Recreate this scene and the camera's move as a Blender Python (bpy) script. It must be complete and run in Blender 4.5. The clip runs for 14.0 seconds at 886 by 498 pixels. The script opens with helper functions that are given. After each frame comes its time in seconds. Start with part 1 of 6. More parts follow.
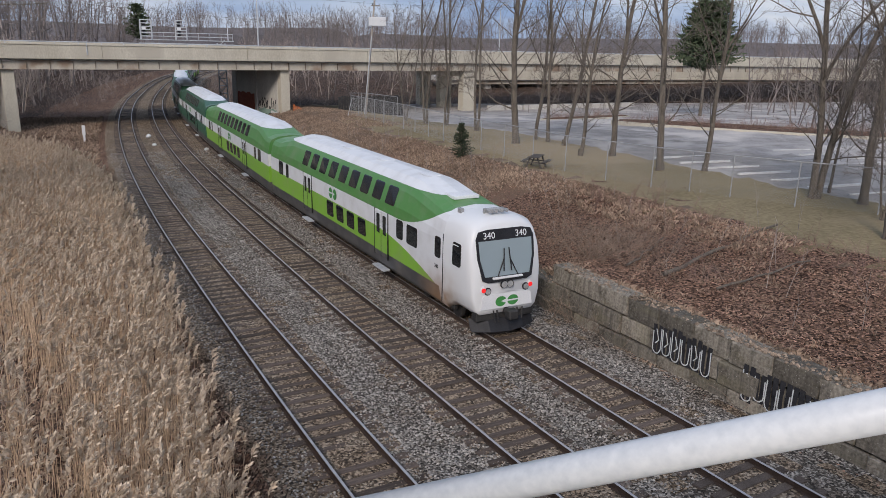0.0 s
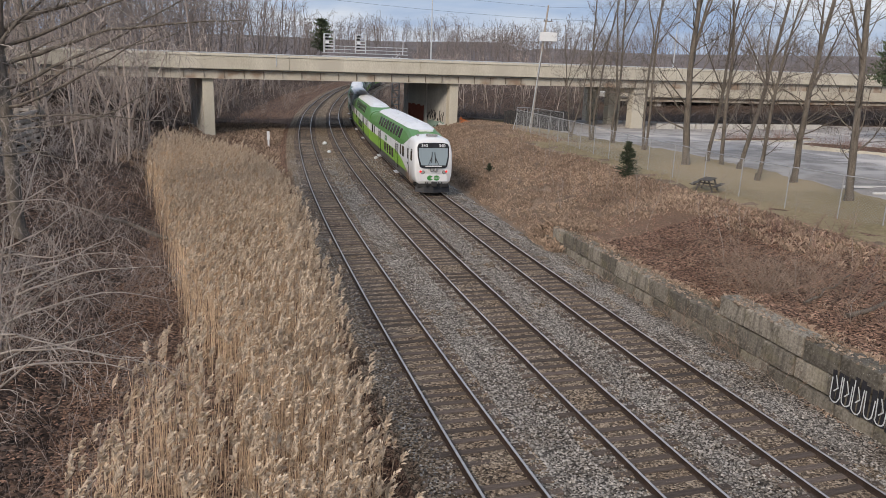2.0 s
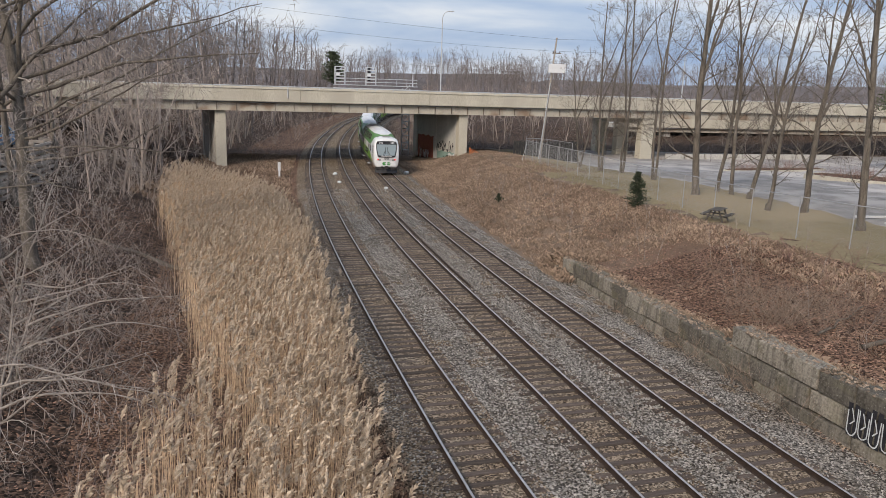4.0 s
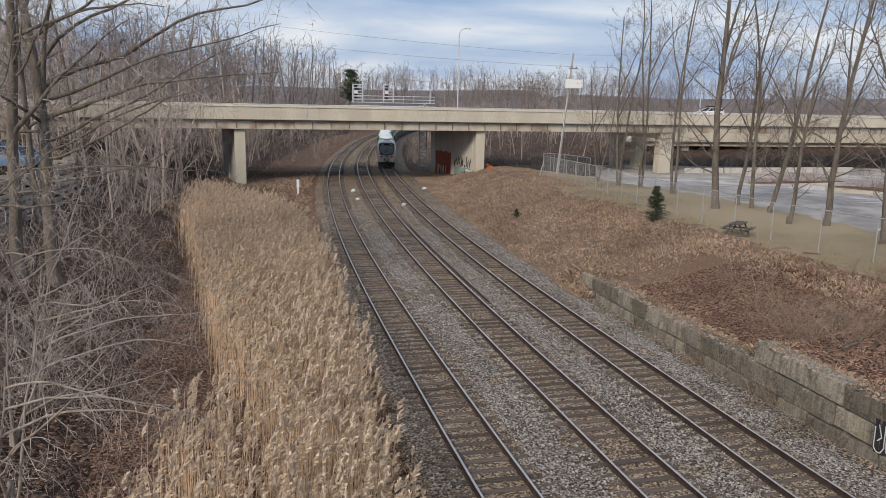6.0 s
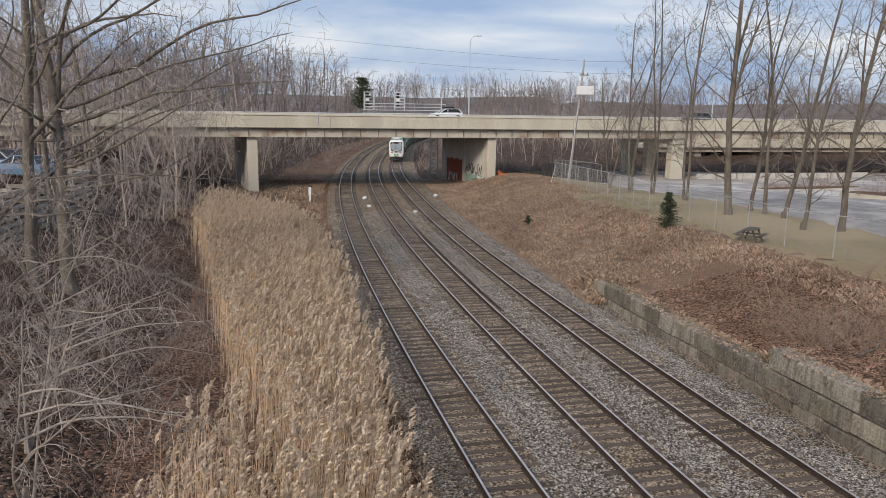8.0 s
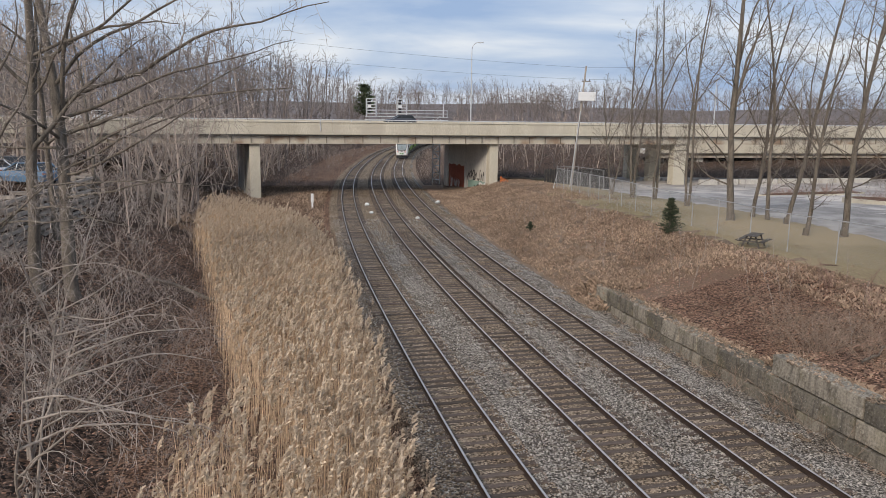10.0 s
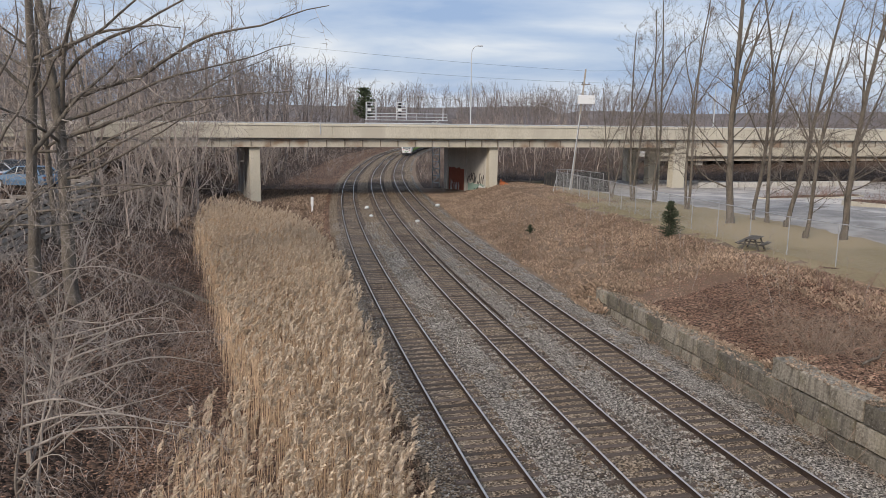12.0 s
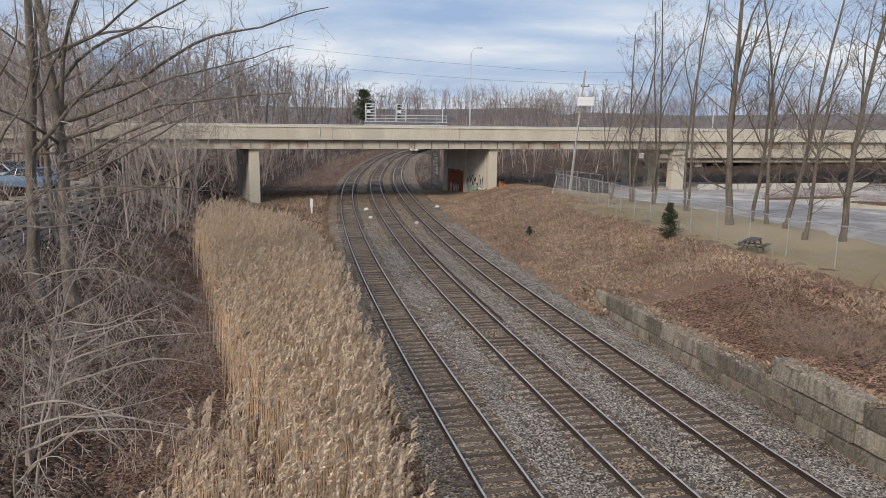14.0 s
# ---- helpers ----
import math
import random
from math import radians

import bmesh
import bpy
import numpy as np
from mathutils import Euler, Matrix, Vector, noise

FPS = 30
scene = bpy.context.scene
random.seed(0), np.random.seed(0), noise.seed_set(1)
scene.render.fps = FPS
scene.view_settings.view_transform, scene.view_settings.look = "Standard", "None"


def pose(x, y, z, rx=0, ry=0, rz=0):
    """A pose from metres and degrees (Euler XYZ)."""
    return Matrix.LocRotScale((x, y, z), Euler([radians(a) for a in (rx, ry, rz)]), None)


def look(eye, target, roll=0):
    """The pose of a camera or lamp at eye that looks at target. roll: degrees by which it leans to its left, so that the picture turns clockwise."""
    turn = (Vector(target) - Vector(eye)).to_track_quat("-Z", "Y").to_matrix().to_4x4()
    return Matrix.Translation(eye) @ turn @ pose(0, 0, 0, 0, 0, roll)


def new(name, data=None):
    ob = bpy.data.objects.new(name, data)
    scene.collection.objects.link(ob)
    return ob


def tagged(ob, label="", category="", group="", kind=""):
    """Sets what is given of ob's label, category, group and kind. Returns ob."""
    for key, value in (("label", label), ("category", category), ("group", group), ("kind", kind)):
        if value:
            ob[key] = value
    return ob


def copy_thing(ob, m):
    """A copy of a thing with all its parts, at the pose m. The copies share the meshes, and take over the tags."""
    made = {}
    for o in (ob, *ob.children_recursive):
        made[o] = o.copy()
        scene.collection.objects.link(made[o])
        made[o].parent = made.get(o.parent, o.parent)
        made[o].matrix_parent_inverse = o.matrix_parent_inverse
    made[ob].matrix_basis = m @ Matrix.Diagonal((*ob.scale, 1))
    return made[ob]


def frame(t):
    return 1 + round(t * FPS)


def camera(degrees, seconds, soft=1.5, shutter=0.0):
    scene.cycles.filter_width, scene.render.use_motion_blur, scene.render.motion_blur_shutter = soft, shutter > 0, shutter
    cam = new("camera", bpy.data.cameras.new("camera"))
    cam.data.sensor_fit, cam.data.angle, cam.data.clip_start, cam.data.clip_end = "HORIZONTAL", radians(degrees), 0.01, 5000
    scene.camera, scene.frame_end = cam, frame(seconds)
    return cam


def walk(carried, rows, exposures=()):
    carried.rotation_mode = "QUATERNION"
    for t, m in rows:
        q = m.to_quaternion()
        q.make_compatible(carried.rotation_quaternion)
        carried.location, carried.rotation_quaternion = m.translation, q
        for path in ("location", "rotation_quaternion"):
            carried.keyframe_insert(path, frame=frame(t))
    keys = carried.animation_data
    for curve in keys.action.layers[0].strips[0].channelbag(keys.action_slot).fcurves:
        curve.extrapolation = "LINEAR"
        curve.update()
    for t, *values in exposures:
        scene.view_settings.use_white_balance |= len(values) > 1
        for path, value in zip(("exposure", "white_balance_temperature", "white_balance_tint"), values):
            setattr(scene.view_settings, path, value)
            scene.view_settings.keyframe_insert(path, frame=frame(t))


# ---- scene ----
cam = camera(62.0, 14.0, soft=0.7)


def aim(x, y, z, yaw, pitch, roll):
    """Camera pose: heading, tilt and lean in degrees."""
    return pose(x, y, z, 90 + pitch, 0, yaw) @ pose(0, 0, 0, 0, 0, roll)


walk(cam, [
    (0, aim(0.096, -0.123, 9.818, -15.820, -15.258, 1.365)),
    (0.1, aim(0.074, -0.109, 9.830, -14.060, -15.279, 0.564)),
    (0.2, aim(0.052, -0.096, 9.841, -12.565, -15.190, 0.261)),
    (0.3, aim(0.029, -0.082, 9.853, -11.175, -15.103, -0.057)),
    (0.5, aim(-0.015, -0.055, 9.875, -8.349, -14.998, 0.376)),
    (1, aim(-0.002, -0.043, 9.894, -5.082, -14.579, 1.736)),
    (1.5, aim(0.029, -0.112, 9.899, -3.477, -14.481, 1.715)),
    (2, aim(0.014, 0.015, 9.906, -3.350, -14.580, 2.010)),
    (2.5, aim(0.013, 0.038, 9.898, -3.260, -13.995, 2.092)),
    (3, aim(0.004, 0.040, 9.909, -3.111, -13.310, 2.075)),
    (5.5, aim(-0.001, 0.016, 9.918, -1.375, -11.299, 1.320)),
    (6, aim(-0.002, 0.026, 9.923, -1.054, -11.090, 1.186)),
    (6.5, aim(-0.007, 0.023, 9.919, -0.771, -10.943, 1.104)),
    (7, aim(0.011, 0.024, 9.921, -0.460, -10.818, 1.011)),
    (7.5, aim(0.005, 0.015, 9.927, -0.250, -10.639, 0.945)),
    (8, aim(0.004, 0.022, 9.929, -0.128, -10.571, 0.853)),
    (10.5, aim(-0.003, 0.013, 9.927, 0.062, -9.970, 0.722)),
    (11, aim(-0.001, -0.001, 9.921, 0.059, -9.906, 0.709)),
    (11.5, aim(-0.002, 0.002, 9.932, 0.058, -9.902, 0.720)),
    (12, aim(-0.001, -0.004, 9.929, 0.046, -9.840, 0.681)),
    (12.5, aim(-0.000, 0.005, 9.924, 0.001, -9.771, 0.693)),
    (13, aim(-0.002, -0.005, 9.928, -0.010, -9.711, 0.691)),
    (13.5, aim(-0.010, 0.007, 9.925, -0.023, -9.710, 0.709)),
    (14, aim(-0.000, 0.000, 9.926, 0.000, -9.706, 0.690)),
], exposures=[(0, 0.0, 6550, 15), (0.5, 0.13, 6900, 15), (3, 0.25, 7050, 13.5), (14, 0.3, 7050, 13)])
# ---- world, sun, exposure ----
world = bpy.data.worlds.new("sky")
scene.world = world
world.use_nodes = True
wn, wl = world.node_tree.nodes, world.node_tree.links
wn.clear()
w_out = wn.new("ShaderNodeOutputWorld")
w_bg = wn.new("ShaderNodeBackground")
w_sky = wn.new("ShaderNodeTexSky")
w_sky.sky_type, w_sky.sun_disc = "NISHITA", False
w_sky.sun_elevation, w_sky.sun_rotation = radians(32), radians(209)
w_sky.air_density, w_sky.dust_density = 1.0, 2.0
w_co = wn.new("ShaderNodeTexCoord")
w_sep = wn.new("ShaderNodeSeparateXYZ")
wl.new(w_co.outputs["Generated"], w_sep.inputs[0])
# cloud layer: the view direction projected on a flat sheet overhead
w_up = wn.new("ShaderNodeMath")
w_up.operation = "MAXIMUM"
w_up.inputs[1].default_value = 0.03
wl.new(w_sep.outputs[2], w_up.inputs[0])
w_add = wn.new("ShaderNodeMath")
w_add.operation = "ADD"
w_add.inputs[1].default_value = 0.26
wl.new(w_up.outputs[0], w_add.inputs[0])
w_div = wn.new("ShaderNodeVectorMath")
w_div.operation = "DIVIDE"
w_cmb = wn.new("ShaderNodeCombineXYZ")
for i in range(3):
    wl.new(w_add.outputs[0], w_cmb.inputs[i])
wl.new(w_co.outputs["Generated"], w_div.inputs[0])
wl.new(w_cmb.outputs[0], w_div.inputs[1])
w_map = wn.new("ShaderNodeMapping")
w_map.inputs["Scale"].default_value = (1.15, 1.9, 0.0)
w_map.inputs["Location"].default_value = (3.3, 1.1, 0.0)
wl.new(w_div.outputs[0], w_map.inputs[0])
w_noise = wn.new("ShaderNodeTexNoise")
w_noise.inputs["Scale"].default_value = 0.95
w_noise.inputs["Detail"].default_value = 7
w_noise.inputs["Roughness"].default_value = 0.52
w_noise.inputs["Distortion"].default_value = 0.25
wl.new(w_map.outputs[0], w_noise.inputs["Vector"])
w_ramp = wn.new("ShaderNodeValToRGB")
w_ramp.color_ramp.elements[0].position = 0.36
w_ramp.color_ramp.elements[0].color = (0.25, 0.38, 0.62, 1)
w_ramp.color_ramp.elements[1].position = 0.66
w_ramp.color_ramp.elements[1].color = (0.66, 0.73, 0.82, 1)
w_mid = w_ramp.color_ramp.elements.new(0.5)
w_mid.color = (0.40, 0.515, 0.70, 1)
wl.new(w_noise.outputs[0], w_ramp.inputs[0])
w_dim = wn.new("ShaderNodeVectorMath")
w_dim.operation = "SCALE"
w_dim.inputs["Scale"].default_value = 0.10
wl.new(w_sky.outputs[0], w_dim.inputs[0])
w_mix = wn.new("ShaderNodeMix")
w_mix.data_type = "RGBA"
w_mix.inputs[0].default_value = 0.86
wl.new(w_dim.outputs[0], w_mix.inputs[6])
wl.new(w_ramp.outputs[0], w_mix.inputs[7])
wl.new(w_mix.outputs[2], w_bg.inputs[0])
w_bg.inputs[1].default_value = 1.0
wl.new(w_bg.outputs[0], w_out.inputs[0])

sun = new("sun", bpy.data.lights.new("sun", "SUN"))
sun.data.energy, sun.data.angle, sun.data.color = 2.05, radians(15), (1.0, 0.92, 0.82)
sun.matrix_world = look((-45, -60, 58), (0, 20, 0))
# ---- materials ----
def mat(name, c1, c2, scale=3.0, fine=40.0, rough=0.85, bump=0.3, metal=0.0, c3=None, stretch=(1, 1, 1), island=0.0, obj=0.0, spec=0.3, bump_dist=0.02):
    """Two noises (stains and grain) blend c1 to c2, a third tint c3 in patches; island/obj: random value per piece."""
    m = bpy.data.materials.new(name)
    m.use_nodes = True
    n, l = m.node_tree.nodes, m.node_tree.links
    b = n["Principled BSDF"]
    co = n.new("ShaderNodeTexCoord")
    mp = n.new("ShaderNodeMapping")
    mp.inputs["Scale"].default_value = stretch
    l.new(co.outputs["Object"], mp.inputs[0])
    big, small = n.new("ShaderNodeTexNoise"), n.new("ShaderNodeTexNoise")
    big.inputs["Scale"].default_value, big.inputs["Detail"].default_value = scale, 5
    small.inputs["Scale"].default_value, small.inputs["Detail"].default_value = fine, 3
    l.new(mp.outputs[0], big.inputs["Vector"])
    l.new(mp.outputs[0], small.inputs["Vector"])
    mixf = n.new("ShaderNodeMath")
    mixf.operation = "MULTIPLY_ADD"
    mixf.inputs[1].default_value = 0.5
    half = n.new("ShaderNodeMath")
    half.operation = "MULTIPLY"
    half.inputs[1].default_value = 0.5
    l.new(small.outputs[0], half.inputs[0])
    l.new(big.outputs[0], mixf.inputs[0])
    l.new(half.outputs[0], mixf.inputs[2])
    ramp = n.new("ShaderNodeValToRGB")
    ramp.color_ramp.elements[0].position, ramp.color_ramp.elements[0].color = 0.36, (*c1, 1)
    ramp.color_ramp.elements[1].position, ramp.color_ramp.elements[1].color = 0.64, (*c2, 1)
    l.new(mixf.outputs[0], ramp.inputs[0])
    out = ramp.outputs[0]
    if c3:
        third = n.new("ShaderNodeTexNoise")
        third.inputs["Scale"].default_value, third.inputs["Detail"].default_value = scale * 0.43, 6
        l.new(mp.outputs[0], third.inputs["Vector"])
        r3 = n.new("ShaderNodeValToRGB")
        r3.color_ramp.elements[0].position, r3.color_ramp.elements[1].position = 0.5, 0.64
        l.new(third.outputs[0], r3.inputs[0])
        mx = n.new("ShaderNodeMix")
        mx.data_type = "RGBA"
        l.new(r3.outputs[0], mx.inputs[0])
        l.new(out, mx.inputs[6])
        mx.inputs[7].default_value = (*c3, 1)
        out = mx.outputs[2]
    if island or obj:
        src = n.new("ShaderNodeNewGeometry").outputs["Random Per Island"] if island else n.new("ShaderNodeObjectInfo").outputs["Random"]
        amt = island or obj
        rng = n.new("ShaderNodeMapRange")
        rng.inputs["To Min"].default_value, rng.inputs["To Max"].default_value = 1 - amt, 1 + amt
        l.new(src, rng.inputs[0])
        hs = n.new("ShaderNodeVectorMath")
        hs.operation = "SCALE"
        l.new(out, hs.inputs[0])
        l.new(rng.outputs[0], hs.inputs["Scale"])
        out = hs.outputs[0]
    l.new(out, b.inputs["Base Color"])
    b.inputs["Roughness"].default_value, b.inputs["Metallic"].default_value = rough, metal
    b.inputs["Specular IOR Level"].default_value = spec
    if bump:
        bp = n.new("ShaderNodeBump")
        bp.inputs["Strength"].default_value, bp.inputs["Distance"].default_value = bump, bump_dist
        l.new(mixf.outputs[0], bp.inputs["Height"])
        l.new(bp.outputs[0], b.inputs["Normal"])
    return m


def glass_mat(name, col, rough=0.06):
    m = bpy.data.materials.new(name)
    m.use_nodes = True
    b = m.node_tree.nodes["Principled BSDF"]
    b.inputs["Base Color"].default_value = (*col, 1)
    b.inputs["Roughness"].default_value = rough
    b.inputs["Specular IOR Level"].default_value = 0.6
    return m


def glow_mat(name, col, strength):
    m = bpy.data.materials.new(name)
    m.use_nodes = True
    b = m.node_tree.nodes["Principled BSDF"]
    b.inputs["Base Color"].default_value = (*col, 1)
    b.inputs["Emission Color"].default_value = (*col, 1)
    b.inputs["Emission Strength"].default_value = strength
    return m


M_TIE = mat("weathered_tie", (0.055, 0.041, 0.034), (0.155, 0.12, 0.098), 2.0, 30, 0.9, 0.5, stretch=(1, 6, 6), obj=0.35)
M_TIES = mat("weathered_ties", (0.06, 0.046, 0.039), (0.165, 0.133, 0.112), 2.0, 30, 0.9, 0.5, island=0.35)
M_RAIL = mat("rail_web", (0.032, 0.022, 0.017), (0.085, 0.058, 0.045), 4, 40, 0.75, 0.2, metal=0.3)
M_RAILTOP = mat("polished_railhead", (0.48, 0.44, 0.42), (0.68, 0.64, 0.61), 3, 60, 0.36, 0.05, metal=0.8)
M_STONE = mat("ballast_stones", (0.15, 0.135, 0.12), (0.42, 0.39, 0.35), 3, 20, 0.9, 0.3, island=0.7)
M_CONC = mat("bridge_concrete", (0.47, 0.43, 0.345), (0.64, 0.60, 0.50), 0.5, 14, 0.9, 0.15, c3=(0.50, 0.46, 0.38), stretch=(1, 1, 0.35))
M_CONC_DARK = mat("pier_concrete", (0.40, 0.385, 0.355), (0.58, 0.56, 0.51), 0.5, 10, 0.9, 0.2, stretch=(1, 1, 0.4))
M_GIRDER = mat("girder_steel", (0.42, 0.385, 0.32), (0.56, 0.52, 0.44), 0.8, 12, 0.8, 0.1, c3=(0.30, 0.22, 0.16))
def block_mat():
    """Weathered cast block: tone per block, rain streaks, moss low down and pale lichen flecks."""
    m = mat("wall_block", (0.095, 0.083, 0.066), (0.345, 0.31, 0.255), 1.6, 11, 0.92, 0.7, c3=(0.15, 0.135, 0.105), obj=0.45)
    n, l = m.node_tree.nodes, m.node_tree.links
    b = n["Principled BSDF"]
    old = b.inputs["Base Color"].links[0].from_socket
    co = n.new("ShaderNodeTexCoord")
    for scale, size, lo, hi, tint, amount in (((5.0, 5.0, 0.35), 1.0, 0.50, 0.66, (0.06, 0.054, 0.047), 0.6), ((1, 1, 1), 26.0, 0.63, 0.70, (0.55, 0.54, 0.49), 0.7), ((1, 1, 2.0), 0.9, 0.52, 0.68, (0.19, 0.17, 0.10), 0.4)):
        mp = n.new("ShaderNodeMapping")
        mp.inputs["Scale"].default_value = scale
        l.new(co.outputs["Object"], mp.inputs[0])
        info = n.new("ShaderNodeObjectInfo")
        nt = n.new("ShaderNodeTexNoise")
        nt.noise_dimensions = "4D"
        nt.inputs["Scale"].default_value, nt.inputs["Detail"].default_value = size, 5
        l.new(mp.outputs[0], nt.inputs["Vector"])
        k = n.new("ShaderNodeMath")
        k.operation, k.inputs[1].default_value = "MULTIPLY", 37.0
        l.new(info.outputs["Random"], k.inputs[0])
        l.new(k.outputs[0], nt.inputs["W"])
        rg = n.new("ShaderNodeMapRange")
        rg.inputs["From Min"].default_value, rg.inputs["From Max"].default_value, rg.inputs["To Max"].default_value = lo, hi, amount
        l.new(nt.outputs[0], rg.inputs[0])
        mx = n.new("ShaderNodeMix")
        mx.data_type = "RGBA"
        l.new(rg.outputs[0], mx.inputs[0])
        l.new(old, mx.inputs[6])
        mx.inputs[7].default_value = (*tint, 1)
        old = mx.outputs[2]
    l.new(old, b.inputs["Base Color"])
    return m


M_BLOCK = block_mat()
# web stiffeners: a darker brown than the girder they stand on
M_STIFFENER = mat("dark_brown_steel", (0.09, 0.07, 0.05), (0.20, 0.16, 0.125), 1.5, 15, 0.85, 0.1)
M_BARK_PALE = mat("pale_bark", (0.22, 0.19, 0.165), (0.44, 0.39, 0.345), 2.0, 18, 0.95, 0.4)
M_BARK = mat("grey_bark", (0.07, 0.06, 0.049), (0.225, 0.195, 0.163), 2.0, 18, 0.95, 0.6, stretch=(3, 3, 0.5), bump_dist=0.04)
M_TWIG = mat("twigs", (0.10, 0.085, 0.074), (0.23, 0.195, 0.17), 1.0, 9, 0.95, 0, island=0.3)
M_TWIG_PALE = mat("pale_twigs", (0.19, 0.162, 0.143), (0.42, 0.37, 0.33), 1.0, 9, 0.9, 0, island=0.3)
M_SHRUB = mat("brush_twigs", (0.11, 0.085, 0.076), (0.40, 0.33, 0.29), 0.35, 2, 0.95, 0, island=0.45)
M_THICKET = mat("thicket_twigs", (0.25, 0.205, 0.178), (0.48, 0.405, 0.355), 0.12, 4, 0.95, 0, island=0.3)
M_FAR = mat("far_woods", (0.135, 0.117, 0.112), (0.25, 0.215, 0.20), 0.05, 2, 0.95, 0, island=0.25)
M_FIR = mat("conifer_needles", (0.028, 0.04, 0.024), (0.085, 0.10, 0.06), 1.0, 12, 0.9, 0, island=0.4)
M_PINE = mat("pine_needles", (0.045, 0.066, 0.036), (0.12, 0.15, 0.085), 1.0, 12, 0.9, 0, island=0.4)
M_REED = mat("reed_stalks", (0.38, 0.27, 0.175), (0.74, 0.555, 0.39), 0.5, 8, 0.9, 0, island=0.35)
M_PLUME = mat("reed_plumes", (0.51, 0.405, 0.30), (0.68, 0.565, 0.44), 0.7, 9, 0.95, 0, island=0.22)
M_DRY = mat("dry_grass", (0.19, 0.135, 0.10), (0.42, 0.315, 0.235), 0.25, 5, 0.95, 0, island=0.5)
M_LEAF = mat("fallen_leaves", (0.13, 0.068, 0.046), (0.45, 0.27, 0.185), 0.7, 10, 0.85, 0, island=0.65)
M_WOOD = mat("grey_timber", (0.20, 0.175, 0.15), (0.42, 0.375, 0.33), 2, 20, 0.9, 0.3, stretch=(1, 5, 5), obj=0.25)
M_GALV = mat("galvanised_steel", (0.42, 0.44, 0.46), (0.60, 0.62, 0.63), 3, 40, 0.5, 0.05, metal=0.15)
M_RAILING = mat("painted_pipe", (0.58, 0.60, 0.61), (0.74, 0.75, 0.745), 1.2, 60, 0.3, 0.0, spec=0.6)
M_FENCE = mat("dull_fence_steel", (0.27, 0.275, 0.28), (0.42, 0.425, 0.43), 3, 40, 0.6, 0.05, metal=0.2)
M_DARK = mat("dark_steel", (0.018, 0.018, 0.02), (0.06, 0.058, 0.055), 3, 30, 0.6, 0.2)
M_WHITE = mat("train_white", (0.72, 0.73, 0.74), (0.82, 0.82, 0.82), 0.8, 20, 0.35, 0.02, spec=0.5)
M_ROOF = mat("train_roof", (0.66, 0.68, 0.70), (0.82, 0.83, 0.84), 0.9, 15, 0.55, 0.05)
M_GREEN_LOGO = mat("logo_green", (0.05, 0.24, 0.06), (0.07, 0.30, 0.08), 2, 20, 0.4, 0)
M_GLASS = glass_mat("dark_window_glass", (0.012, 0.014, 0.016))
# sky reflected in the windscreen is put into its pale blue-grey base colour
M_SHIELD = glass_mat("windscreen_sky_tint", (0.26, 0.32, 0.34), 0.05)
M_BLACK = mat("black_trim", (0.012, 0.012, 0.014), (0.03, 0.03, 0.034), 3, 30, 0.5, 0.05)
M_LENS = mat("lamp_lens", (0.22, 0.23, 0.23), (0.45, 0.45, 0.44), 4, 30, 0.15, 0, spec=0.8)
M_RED = glow_mat("red_marker_lamp", (0.75, 0.02, 0.02), 0.7)
M_ORANGE = mat("orange_fence", (0.62, 0.16, 0.05), (0.75, 0.26, 0.10), 2, 20, 0.8, 0.1)
M_PAINT_BLACK = mat("spray_black", (0.015, 0.015, 0.018), (0.04, 0.04, 0.045), 3, 30, 0.7, 0)
M_PAINT_PALE = mat("spray_pale", (0.50, 0.52, 0.52), (0.68, 0.70, 0.70), 3, 30, 0.7, 0)
M_PAINT_RED = mat("rust_red_paint", (0.20, 0.055, 0.035), (0.34, 0.11, 0.07), 1, 12, 0.85, 0.1)
M_PAINT_TEAL = mat("spray_teal", (0.17, 0.27, 0.24), (0.28, 0.40, 0.35), 1, 12, 0.8, 0)
M_PAINT_GREEN = mat("spray_green", (0.06, 0.22, 0.08), (0.12, 0.34, 0.14), 1, 12, 0.8, 0)
M_CARBLUE = mat("car_blue", (0.10, 0.18, 0.28), (0.14, 0.24, 0.36), 2, 20, 0.25, 0, spec=0.6)
M_CARWHITE = mat("car_white", (0.70, 0.72, 0.74), (0.78, 0.79, 0.80), 2, 20, 0.25, 0, spec=0.6)
M_CARDARK = mat("car_dark_grey", (0.045, 0.05, 0.06), (0.07, 0.075, 0.085), 2, 20, 0.25, 0, spec=0.6)
M_RUBBER = mat("tyre_rubber", (0.012, 0.012, 0.012), (0.03, 0.03, 0.03), 5, 40, 0.85, 0.1)
M_LINE = mat("parking_line_paint", (0.55, 0.55, 0.53), (0.72, 0.72, 0.70), 2, 25, 0.8, 0)
M_ASPH = mat("lot_asphalt", (0.24, 0.225, 0.215), (0.47, 0.44, 0.415), 0.35, 6, 0.9, 0.1, c3=(0.58, 0.535, 0.49))
M_ASPH_DARK = mat("dark_asphalt", (0.19, 0.176, 0.163), (0.38, 0.35, 0.32), 0.5, 9, 0.9, 0.1, c3=(0.44, 0.41, 0.38))
M_WOOD_DARK = mat("weathered_dark_wood", (0.05, 0.045, 0.04), (0.15, 0.135, 0.12), 2.0, 25, 0.9, 0.4, stretch=(0.3, 3, 3))
M_BRAMBLE = mat("bramble_stems", (0.17, 0.125, 0.095), (0.36, 0.275, 0.215), 1.0, 9, 0.9, 0, island=0.4)

